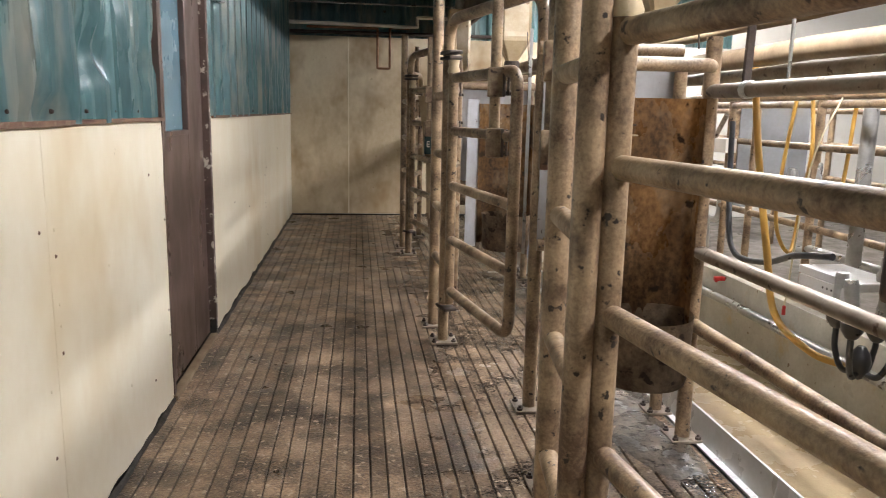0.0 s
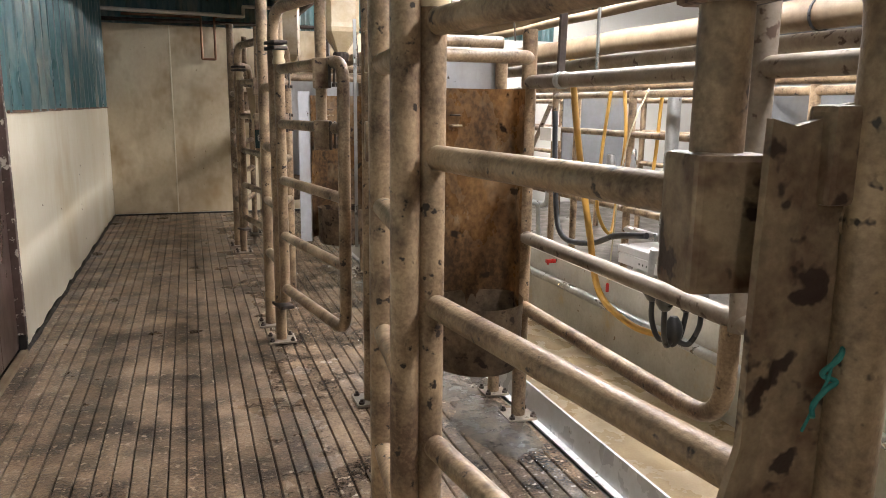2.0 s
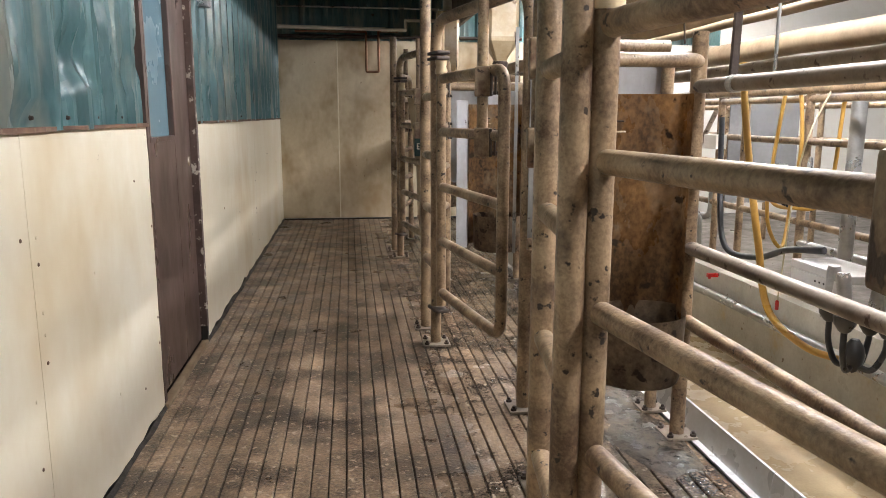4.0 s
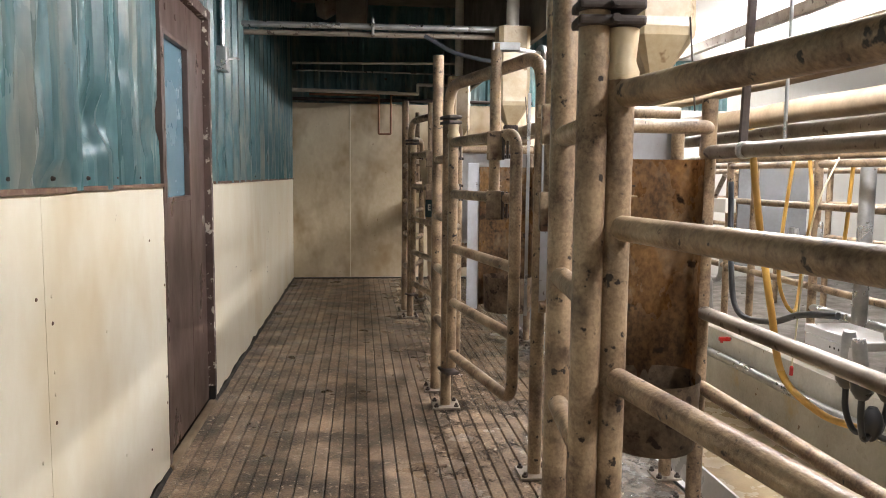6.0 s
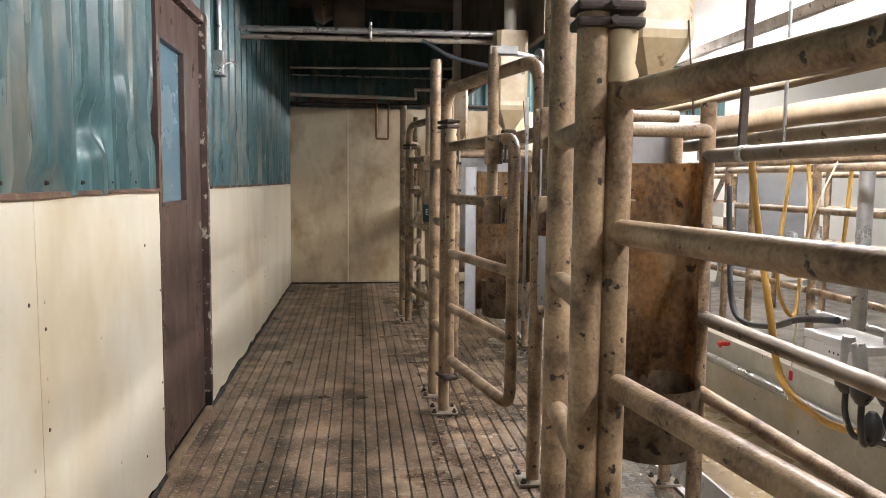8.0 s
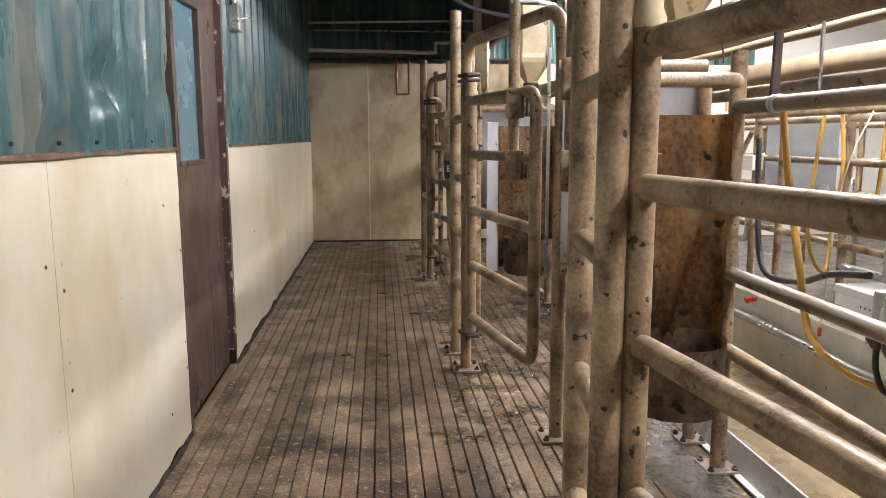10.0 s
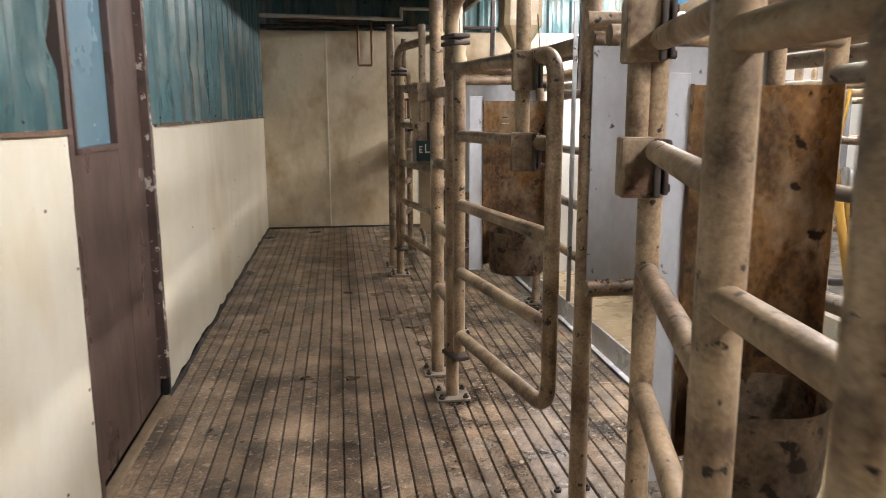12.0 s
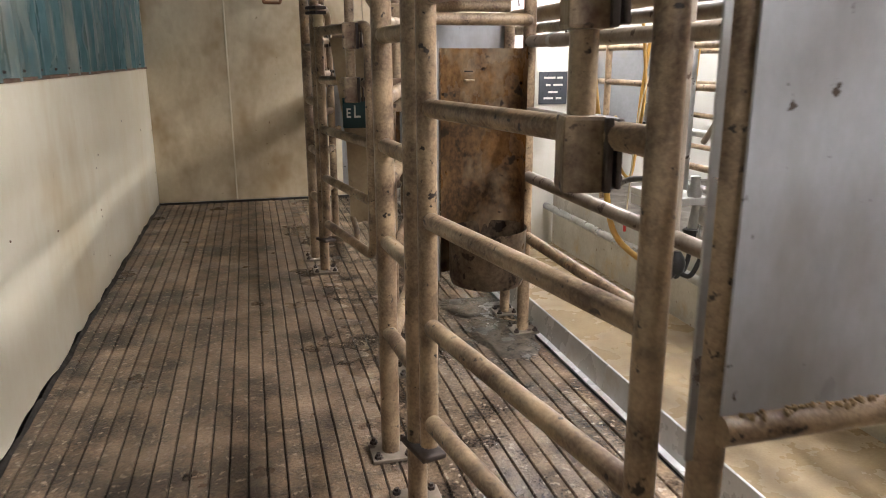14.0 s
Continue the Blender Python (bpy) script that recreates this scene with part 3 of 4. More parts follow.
def manger(y, s):
    m = thing("feed_manger", (1.0 + s, y, 0), "brown stained curved feed manger with a dirty bucket", "manger", "feed mangers")
    # tall curved back
    bm = bmesh.new()
    plan = [(0.12 - 0.19 * math.cos(math.pi * i / 14), -0.06 + 0.11 * math.sin(math.pi * i / 14) ** 0.45) for i in range(15)]
    rows = []
    for z in (0.36, 0.6, 0.9, 1.2, 1.335):
        rows.append([bm.verts.new((px, py, z)) for px, py in plan])
    for a, b in zip(rows, rows[1:]):
        for i in range(len(plan) - 1):
            bm.faces.new((a[i], a[i + 1], b[i + 1], b[i]))
    bmesh.ops.solidify(bm, geom=list(bm.faces), thickness=0.005)
    part("back_sheet", bm, MANGER, m, smooth=True)
    # bucket
    bm = bmesh.new()
    loop = [(0.14 + 0.172 * math.cos(2 * math.pi * i / 28), -0.05 + (0.19 if math.sin(2 * math.pi * i / 28) < 0 else 0.1) * math.sin(2 * math.pi * i / 28)) for i in range(28)]
    rows = []
    for z, k in ((0.33, 0.92), (0.36, 0.97), (0.56, 1.0), (0.58, 1.012)):
        rows.append([bm.verts.new((0.14 + (px - 0.14) * k, -0.05 + (py + 0.05) * k, z + (0.02 * (py + 0.05) if z > 0.5 else 0))) for px, py in loop])
    for a, b in zip(rows, rows[1:]):
        for i in range(28):
            bm.faces.new((a[i], a[(i + 1) % 28], b[(i + 1) % 28], b[i]))
    bm.faces.new(rows[0][::-1])
    bmesh.ops.solidify(bm, geom=list(bm.faces), thickness=0.006)
    part("bucket", bm, BUCKET, m, smooth=True)
    part("side_sheet", boxed((-0.15, -0.045, 0.34), (-0.072, -0.037, 1.36), 0.002), SHEET, m, "pale grey plastic sheet")
    part("latch_flap", boxed((0.06, 0.012, 1.2), (0.1, 0.046, 1.206), 0.002), HOPPER, m, "small tan flap")
    part("flap_hook", pipe([(0.065, 0.05, 1.24), (0.065, 0.03, 1.24), (0.095, 0.03, 1.24), (0.095, 0.05, 1.24)], 0.003), RUST, m)
    return m


def hopper(x, y, z0, z1, s, w=0.13):
    h = thing("feed_hopper", (x, y, z0), "yellowed translucent plastic feed hopper hanging above the manger", "hopper", "feed hoppers")
    bm = bmesh.new()
    rows = []
    for k, z in ((0.35, 0.0), (0.38, 0.02), (1.0, 0.14), (1.03, 0.17), (1.0, 0.2), (1.0, z1 - z0)):
        r = w * k
        c = r * 0.25
        rows.append([bm.verts.new((px, py, z)) for px, py in ((r - c, -r), (r, -r + c), (r, r - c), (r - c, r), (-r + c, r), (-r, r - c), (-r, -r + c), (-r + c, -r))])
    for a, b in zip(rows, rows[1:]):
        for i in range(8):
            bm.faces.new((a[i], a[(i + 1) % 8], b[(i + 1) % 8], b[i]))
    bm.faces.new(rows[-1])
    part("bin", bm, HOPPER, h)
    part("outlet", moved(lathe([(0.05, -0.05), (0.055, 0.0), (0.05, 0.01)], 14), Matrix.Translation((0, 0, 0))), RUST, h)
    part("feed_pipe", pipe([(0, 0, z1 - z0 - 0.01), (0, 0, 3.2 - z0)], 0.045), PVC, h, smooth=True)
    part("wire", pipe([(w * 0.7, -w * 1.03, 0.2), (w * 0.9, -w * 1.2, -0.12)], 0.003), RUST, h)
    return h


def rump_panel(x0, x1, y):
    p = thing("rump_panel", (x0, y, 0), "pale grey dirt-speckled sheet on a tan bottom rail behind the stall", "panel", "rump panels")
    part("sheet", boxed((0.02, 0.012, 0.755), (x1 - x0, 0.018, 1.475), 0.002), SHEET, p)
    part("bottom_rail", pipe([(0.02, 0.014, 0.735), (x1 - x0, 0.014, 0.735)], 0.026), TAN, p, smooth=True)
    part("top_rail", pipe([(0.02, 0.014, 1.48), (x1 - x0, 0.014, 1.48)], 0.02), TAN, p, smooth=True)
    part("edge_strip", boxed((-0.045, 0.0, 0.7), (-0.032, 0.006, 1.6), 0.001), GALV, p)
    return p


def crumbs(x0, x1, y, z, seed, n=90):
    rng = random.Random(seed)
    bm = bmesh.new()
    for _ in range(n):
        s = rng.uniform(0.003, 0.009)
        x, yy = rng.uniform(x0, x1), y + rng.gauss(0, 0.008)
        m = pose(x, yy, z - abs(yy - y) * 0.6 + s * 0.3, rng.uniform(0, 360), rng.uniform(0, 360), rng.uniform(0, 360)) @ Matrix.Diagonal((s, s * 0.7, s * 0.5, 1))
        bmesh.ops.create_icosphere(bm, subdivisions=1, radius=1.0, matrix=m)
    ob = part("feed_crumbs", bm, CRUMB)
    return tagged(ob, "scatter of brown feed crumbs lying on a rail", "crumbs", kind="stuff")


def pit_frame(x, y):
    p = thing("pit_rail_frame", (x, y, 0), "tan and grey pipe rails along the milking pit edge", "rail", "pit rail frames")
    L = -1.24
    part("post", pipe([(0, 0, 0.01), (0, 0, 1.56)], 0.029), TAN, p, smooth=True)
    part("post_small", pipe([(0.0, 0.27, 0.01), (0.0, 0.27, 1.5)], 0.026), TAN, p, smooth=True)
    part("post_end", pipe([(0.0, L, 0.74), (0.0, L, 1.62)], 0.028), GREY_PIPE, p, smooth=True)
    part("rail", pipe([(0, 0, 1.365), (0, -2.1, 1.365)], 0.026), GREY_PIPE, p, smooth=True)
    part("rail", pipe([(0, 0, 1.06), (0, L, 1.06)], 0.022), GREY_PIPE, p, smooth=True)
    part("rail", pipe([(0, 0, 0.765), (0, L - 0.3, 0.765)], 0.026), GREY_PIPE, p, smooth=True)
    part("rail_loop", pipe([(0, L + 0.03, 0.75), (0, L + 0.03, 0.48), (0, 0, 0.48)], 0.026, 0.13), TAN, p, smooth=True)
    part("cross_rail", pipe([(-0.64, -0.05, 1.455), (-0.05, -0.05, 1.455), (0, 0, 1.455)], 0.026, 0.03), TAN, p, smooth=True)
    part("cross_rail", pipe([(-0.58, 0.3, 1.53), (0.0, 0.27, 1.53)], 0.026), TAN, p, smooth=True)
    part("wire_tie", moved(lathe([(0.027, -0.02), (0.031, -0.016), (0.027, -0.012), (0.027, 0.01), (0.031, 0.014), (0.027, 0.018)], 14), pose(0, -0.27, 1.365, 90, 0, 0)), GALV, p)
    plate_on_floor(p, x, y, 0.13)
    plate_on_floor(p, x, y + 0.27, 0.11)
    return p


CX = (0.812, 0.838, 0.80)
for k in range(3):
    Y, s = (1.54, 4.15, 6.74)[k], SHIFT[k]
    bx = (0.526, 0.568, 0.545)[k]
    gx, gy = ((0.578, 1.537), (0.587, 4.075), (0.565, 6.70))[k]
    gate_frame(bx, Y, CX[k], Y - 0.97, gx, gy)
    swing = (0.155, -0.86) if k else (0.118, -0.865)
    stall_gate(gx, gy, gx + swing[0], gy + swing[1], RAILS if k else (1.42,) + RAILS[1:])
    latch_rod(0.665 + s - (0.075 if k == 0 else 0), Y - 0.79, 1.085 if k else 1.115, 1.83, k == 1, (1.17, 1.42) if k == 0 else (1.145, 1.4), -10)
    ax = (0.562, 0.545, 0.515)[k]
    side_posts(ax, Y + 0.32, bx, Y)
    exit_gate(0.70 + s, Y + 0.9, ax, Y + 0.31)
    latch_rod(0.695 + s, Y + 0.93, 1.1, 1.9, False, (1.16, 1.43), -10)
    manger(2.72 + PERIOD * k, s - 0.02)
    hopper(1.15 + s, 2.8 + PERIOD * k, 1.62, 2.3, s, 0.11)
    rump_panel(0.812 + s, 1.40 + s * 0.5, 3.13 + PERIOD * k)
    crumbs(0.85 + s, 1.38, 3.135 + PERIOD * k, 0.762, k + 3)
    pit_frame(1.388 - 0.012 * k, 2.84 + PERIOD * k)


# steel curb along the pit
def curb():
    c = thing("steel_curb", (1.45, 0, 0), "bent stainless steel splash curb along the platform edge", "curb")
    y = Y0
    while y < YB - 0.05:
        y1 = min(y + 1.22, YB - 0.02)
        bm = bmesh.new()
        prof = [(-0.03, 0.004), (-0.004, 0.006), (0.012, 0.115), (0.018, 0.118), (0.02, 0.112), (0.006, -0.1)]
        a = [bm.verts.new((px, y + 0.002, pz)) for px, pz in prof]
        b = [bm.verts.new((px, y1 - 0.002, pz)) for px, pz in prof]
        for i in range(len(prof)):
            j = (i + 1) % len(prof)
            bm.faces.new((a[i], a[j], b[j], b[i]))
        bm.faces.new(a[::-1])
        bm.faces.new(b)
        part("panel", bm, CURB, c)
        y = y1


curb()

def grout_patch(x, y, rx, ry, seed):
    """A low uneven skin of cement round a post's foot."""
    bm = bmesh.new()
    centre = bm.verts.new((0, 0, 0.011))
    rings = []
    for f, z in ((0.5, 0.01), (0.85, 0.006), (1.0, -0.004)):
        ring = []
        for i in range(28):
            a = 2 * math.pi * i / 28
            k = f * (1 + 0.3 * noise.noise(Vector((math.cos(a) * 1.5, math.sin(a) * 1.5, seed))))
            ring.append(bm.verts.new((rx * k * math.cos(a), ry * k * math.sin(a), z + 0.002 * noise.noise(Vector((i, f * 9, seed))))))
        rings.append(ring)
    for i in range(28):
        bm.faces.new((centre, rings[0][i], rings[0][(i + 1) % 28]))
        for a, b in zip(rings, rings[1:]):
            bm.faces.new((a[i], b[i], b[(i + 1) % 28], a[(i + 1) % 28]))
    ob = part("cement_patch", bm, CEMENT, smooth=True)
    ob.location = (x, y, 0)
    return tagged(ob, "wet grey cement patch on the floor at a post foot", "cement patch", "cement patches")


CEMENT = material("wet_cement", (0.24, 0.2, 0.155), (0.06, 0.048, 0.038), 0.2, 0.0, 9, 60, spots=(0.05, 0.04, 0.03), spot_at=0.58, spot_scale=24, rough_span=0.17, bump=1.0, grain=0.9)
for k in range(3):
    grout_patch(1.27, 2.8 + PERIOD * k, 0.16, 0.3, k * 2.0)
    grout_patch(1.24, 3.25 + PERIOD * k, 0.18, 0.2, k * 2.0 + 9)

# ---- shield plate on the third gate ----
sh = thing("gate_shield", (0.67, 6.28, 0), "tan tapered sheet shield on a gate with a dark green sticker", "shield")
bm = bmesh.new()
outline = [(-0.09, 1.40), (0.12, 1.40), (0.12, 0.42), (-0.01, 0.40), (-0.02, 0.85), (-0.05, 1.1)]
a = [bm.verts.new((x, -0.01, z)) for x, z in outline]
b = [bm.verts.new((x, 0.0, z)) for x, z in outline]
bm.faces.new(a), bm.faces.new(b[::-1])
for i in range(len(a)):
    bm.faces.new((a[i], b[i], b[(i + 1) % len(a)], a[(i + 1) % len(a)]))
part("plate", bm, SHIELD, sh)
part("sticker", boxed((-0.035, -0.016, 0.93), (0.118, -0.0125, 1.09), 0), material("green_sticker", (0.015, 0.05, 0.055), (0.01, 0.035, 0.04), 0.4), sh, "dark green sticker with pale marks")
for bx0, bx1, bz0, bz1 in ((-0.015, -0.008, 0.985, 1.035), (-0.008, 0.008, 0.985, 0.995), (-0.008, 0.006, 1.007, 1.015), (-0.008, 0.008, 1.027, 1.035), (0.025, 0.034, 0.985, 1.05), (0.034, 0.06, 0.985, 0.996)):
    part("mark", boxed((bx0, -0.019, bz0), (bx1, -0.0165, bz1), 0), WHITE, sh)
part("strap", pipe([(-0.0, 0.0, 0.44), (0.02, -0.03, 0.36), (0.015, -0.05, 0.3)], 0.016, 0.03), TAN, sh)


# ---- broken plate and twine on the first gate ----
def gate_plate():
    g = thing("gate_guard_plate", (0.63, 0.685, 0), "rusty tan steel plate with broken top and green twine", "plate")
    outline = [(-0.046, 0.16), (0.052, 0.16), (0.055, 0.7), (0.05, 1.0), (0.053, 1.19), (0.058, 1.268), (0.046, 1.276), (0.02, 1.272), (0.012, 1.262), (-0.012, 1.256), (-0.037, 1.262), (-0.042, 1.1), (-0.045, 0.98), (-0.062, 0.9), (-0.066, 0.6)]
    bm = bmesh.new()
    a = [bm.verts.new((x, 0.004 * math.sin(z * 17), z)) for x, z in outline]
    b = [bm.verts.new((x, 0.008 + 0.004 * math.sin(z * 17), z)) for x, z in outline]
    bm.faces.new(a), bm.faces.new(b[::-1])
    for i in range(len(a)):
        bm.faces.new((a[i], b[i], b[(i + 1) % len(a)], a[(i + 1) % len(a)]))
    part("plate", bm, DIRTY_TAN, g)
    part("folded_edge", hose([(0.056, -0.004, 0.2), (0.058, -0.006, 0.6), (0.05, -0.004, 1.0), (0.056, -0.004, 1.17)], 0.006), RUST, g)
    part("torn_lip", boxed((0.014, -0.012, 1.19), (0.052, 0.02, 1.274), 0.006), DIRTY_TAN, g)
    t = part("twine", hose([(0.152, -0.024, 1.175), (0.102, -0.024, 1.170), (0.077, -0.024, 1.170), (0.070, -0.026, 1.195), (0.066, -0.020, 1.220)], 0.002), TWINE, g, "green plastic twine")
    part("strand", hose([(0.077, -0.024, 1.170), (0.080, -0.026, 1.125), (0.062, -0.026, 1.085), (0.036, -0.018, 1.060), (0.024, -0.022, 1.040), (0.006, -0.018, 0.995)], 0.0014), TWINE, t)
    part("knot", hose([(0.042, -0.018, 1.067), (0.030, -0.026, 1.061), (0.024, -0.016, 1.045), (0.032, -0.024, 1.040), (0.020, -0.026, 1.035), (0.016, -0.018, 1.019), (0.010, -0.024, 1.010)], 0.0024), TWINE, t)
    part("knot", hose([(0.082, -0.024, 1.165), (0.074, -0.031, 1.175), (0.080, -0.019, 1.180), (0.072, -0.024, 1.163)], 0.0022), TWINE, t)


gate_plate()


# ---- pipes on the end wall ----
def wall_pipe(name, pts, r, mat, label, bend=0.03):
    o = thing(name, pts[0], label, "pipe")
    part("run", pipe(rel(o, *pts), r, bend), mat, o, smooth=True)
    return o


yw = YB - 0.1
wall_pipe("water_pipe", [(-0.7, yw, 2.58), (1.32, yw, 2.62), (1.32, yw, 2.16)], 0.014, PVC, "thin pale pipe across the end wall")
wall_pipe("water_pipe", [(-0.7, yw, 2.50), (1.5, yw, 2.49)], 0.010, GALV, "thin grey pipe across the end wall")
wall_pipe("water_pipe", [(-0.7, yw, 2.27), (0.55, yw, 2.255)], 0.022, PVC, "pale pipe above the cream boards")
wall_pipe("water_pipe", [(0.5, yw, 2.25), (0.79, yw, 2.25), (0.79, yw, 2.36), (1.15, yw, 2.36)], 0.02, PVC, "white plastic pipe with a step", 0.01)
wall_pipe("copper_pipe", [(-0.5, yw + 0.02, 2.225), (0.325, yw + 0.02, 2.225), (0.325, yw + 0.02, 1.77), (0.47, yw + 0.02, 1.77), (0.47, yw + 0.02, 2.235), (0.7, yw + 0.02, 2.235)], 0.014, COPPER, "tarnished copper pipe with a U loop", 0.015)
wall_pipe("steel_rail", [(-0.7, yw + 0.03, 2.17), (2.2, yw + 0.03, 2.17)], 0.02, RUST, "dark rail over the end wall boards")
cr = wall_pipe("milk_line", [(-0.72, 5.5, 2.295), (1.32, 5.5, 2.31)], 0.021, GALV, "shiny stainless milk pipe across the walkway")
wall_pipe("milk_line", [(-0.72, 5.53, 2.245), (1.32, 5.53, 2.26)], 0.018, GREY_PIPE, "grey pipe slung under the milk pipe")
part("clip", boxed((0.9, -0.05, -0.05), (0.92, 0.05, 0.06), 0.006), GALV, cr)
wall_pipe("air_hose", [(0.55, 5.45, 2.24), (0.75, 5.4, 2.12), (1.0, 5.35, 2.06), (1.2, 5.3, 2.07)], 0.014, HOSE_GREY, "grey hose hanging under the milk pipe", 0.08)
eq = thing("fan_housing", (0.02, 7.6, 2.9), "dark fan housing hanging in the shade under the roof", "fan")
part("shell", moved(lathe([(0.02, -0.16), (0.2, -0.14), (0.23, 0.0), (0.2, 0.14), (0.02, 0.16)], 20), pose(0, 0, 0, 0, 90, 0)), DARKWOOD, eq, smooth=True)
part("hood", moved(lathe([(0.02, -0.1), (0.13, -0.08), (0.16, 0.0), (0.1, 0.1)], 16), pose(-0.25, 0, 0.02, 0, 90, 0)), GREY_PIPE, eq, smooth=True)
part("hanger", pipe([(0, 0, 0.2), (0, 0, 0.4)], 0.015), RUST, eq)


# ---- over the pit ----
for lx, ly in LAMPS:
    L = thing("fluorescent_lamp", (lx, ly, LAMP_Z if lx > 1.3 else LAMP_Z - 0.075), "white fluorescent tube lamp, lit; the near ones added out of view", "lamp", "tube lamps")
    part("housing", boxed((-0.035, -0.95, 0.0), (0.035, 0.95, 0.06), 0.012), WHITE, L)
    top = 0.275 if lx > 2 else (0.82 if lx > 1.3 else 0.07)
    for dx in (-0.05, 0.05):
        part("tube", pipe([(dx, -0.9, -0.016), (dx, 0.9, -0.016)], 0.013, 0, 8), TUBE_GLOW if lx > 2 else (FLOOR_FILL_GLOW if lx > 1.3 else WALKWAY_FILL_GLOW), L, "glowing tube")
    for dy in (-0.7, 0.7):
        part("hanger", pipe([(0, dy, 0.055), (0, dy, top)], 0.004), GALV, L)


def long_pipe(name, x, z, r, mat, label, y0=-2.62, y1=9.32, dz=0.0, bands=0):
    o = thing(name, (x, y0, z), label, "pipe")
    n = 30
    part("run", sweep(bmesh.new(), [(0.0, (y1 - y0) * i / n, dz * i / n + 0.01 * noise.noise(Vector((x, i * 0.7, z)))) for i in range(n + 1)], r, 16), mat, o, smooth=True)
    rng = random.Random(int(x * 100))
    for i in range(bands):
        yy = 1.5 + 5.0 * (i + rng.uniform(0.1, 0.9)) / bands
        part("band", moved(lathe([(r * 1.0, -0.006), (r + 0.006, -0.004), (r + 0.006, 0.004), (r, 0.006)], 16), pose(0, yy, dz * yy / (y1 - y0), 90 + rng.uniform(-8, 8), 0, 0)), RUBBER, o)
    return o


long_pipe("insulated_pipe", 2.05, 1.80, 0.075, BEIGE_PIPE, "thick beige wrapped pipe with black bands above the pit", bands=9)
long_pipe("insulated_pipe", 2.35, 1.62, 0.06, BEIGE_PIPE, "thick beige pipe above the pit", bands=3)
long_pipe("vacuum_line", 2.2, 1.50, 0.035, GREY_PIPE, "grey vacuum pipe above the pit")
long_pipe("milk_line", 1.95, 1.70, 0.022, BEIGE_PIPE, "slim beige pipe above the pit")
long_pipe("vacuum_line", 2.9, 1.42, 0.03, TAN, "tan pipe along the far pit edge")
long_pipe("roof_beam", 3.2, 2.2, 0.05, DARKWOOD, "dark round beam under the roof")
wb2 = thing("roof_purlin", (3.5, Y0, 2.24), "pale painted purlin above the pit", "beam")
part("beam", boxed((0, 0, 0), (0.08, YB - Y0, 0.14), 0.008), BEIGE_PIPE, wb2)
wb3 = thing("roof_purlin", (3.3, Y0, 2.47), "dark steel purlin above the pit", "beam")
part("beam", boxed((0, 0, 0), (0.06, YB - Y0, 0.09), 0.006), GREY_PIPE, wb3)
for yy in (2.9, 5.4, 8.0):
    dp = thing("drop_bar", (1.5, yy - 0.1, 1.36), "flat dark rusty hanger bar dropping to the pit rail", "hanger", "drop bars")
    part("bar", moved(boxed((-0.018, -0.006, 0.0), (0.018, 0.006, 1.97), 0.002), pose(0, 0, 0, 0, 1.5, 20)), RUST, dp)
    rp = thing("thin_rod", (1.47, yy - 0.42, 1.385), "thin pale steel rod hanging to the pit rail", "rod", "thin rods")
    part("rod", pipe([(0, 0, 0), (0.005, 0, 1.93)], 0.006), GALV, rp)
bc = thing("blue_canister", (2.2, 5.6, 1.88), "blue and white plastic box on the pipes", "box")
part("body", boxed((-0.12, -0.1, 0), (0.12, 0.1, 0.11), 0.015), BLUE, bc)
part("white_end", boxed((-0.3, -0.08, 0.0), (-0.125, 0.08, 0.08), 0.012), WHITE, bc)


# ---- milking units ----
def cluster(x, y, z, scale=1.0, seed=0):
    c = thing("milking_cluster", (x, y, z), "milking claw with four steel teat cups and black rubber tubes", "milking cluster", "milking clusters")
    c.scale = (scale,) * 3
    claw = part("claw", moved(lathe([(0.0, -0.14), (0.02, -0.13), (0.045, -0.1), (0.055, -0.06), (0.045, -0.03), (0.02, 0.0), (0.0, 0.0)], 16), Matrix.Diagonal((0.7, 0.7, 0.9, 1))), RUBBER, c, smooth=True)
    for i, (dx, dy) in enumerate(((-0.09, -0.06), (0.06, -0.08), (0.1, 0.06), (-0.05, 0.08))):
        h = 0.03 * math.sin(i * 2.1 + seed)
        cup = part("teat_cup", moved(lathe([(0.0, 0.0), (0.018, 0.0), (0.024, 0.02), (0.024, 0.15), (0.02, 0.17), (0.0, 0.17)], 14), Matrix.Translation((dx, dy, 0.06 + h)) @ pose(0, 0, 0, dy * 60, dx * 60, 0)), GALV, c, smooth=True)
        part("rubber_collar", moved(lathe([(0.012, -0.03), (0.02, -0.025), (0.036, 0.0), (0.04, 0.03), (0.026, 0.035)], 14), Matrix.Translation((dx, dy, 0.05 + h))), RUBBER, cup, smooth=True)
        part("short_tube", hose([(dx, dy, 0.03 + h), (dx * 0.95, dy * 0.95, -0.03), (dx * 0.6, dy * 0.6, -0.1), (0, 0, -0.09)], 0.011), RUBBER, cup, smooth=True)
    return c


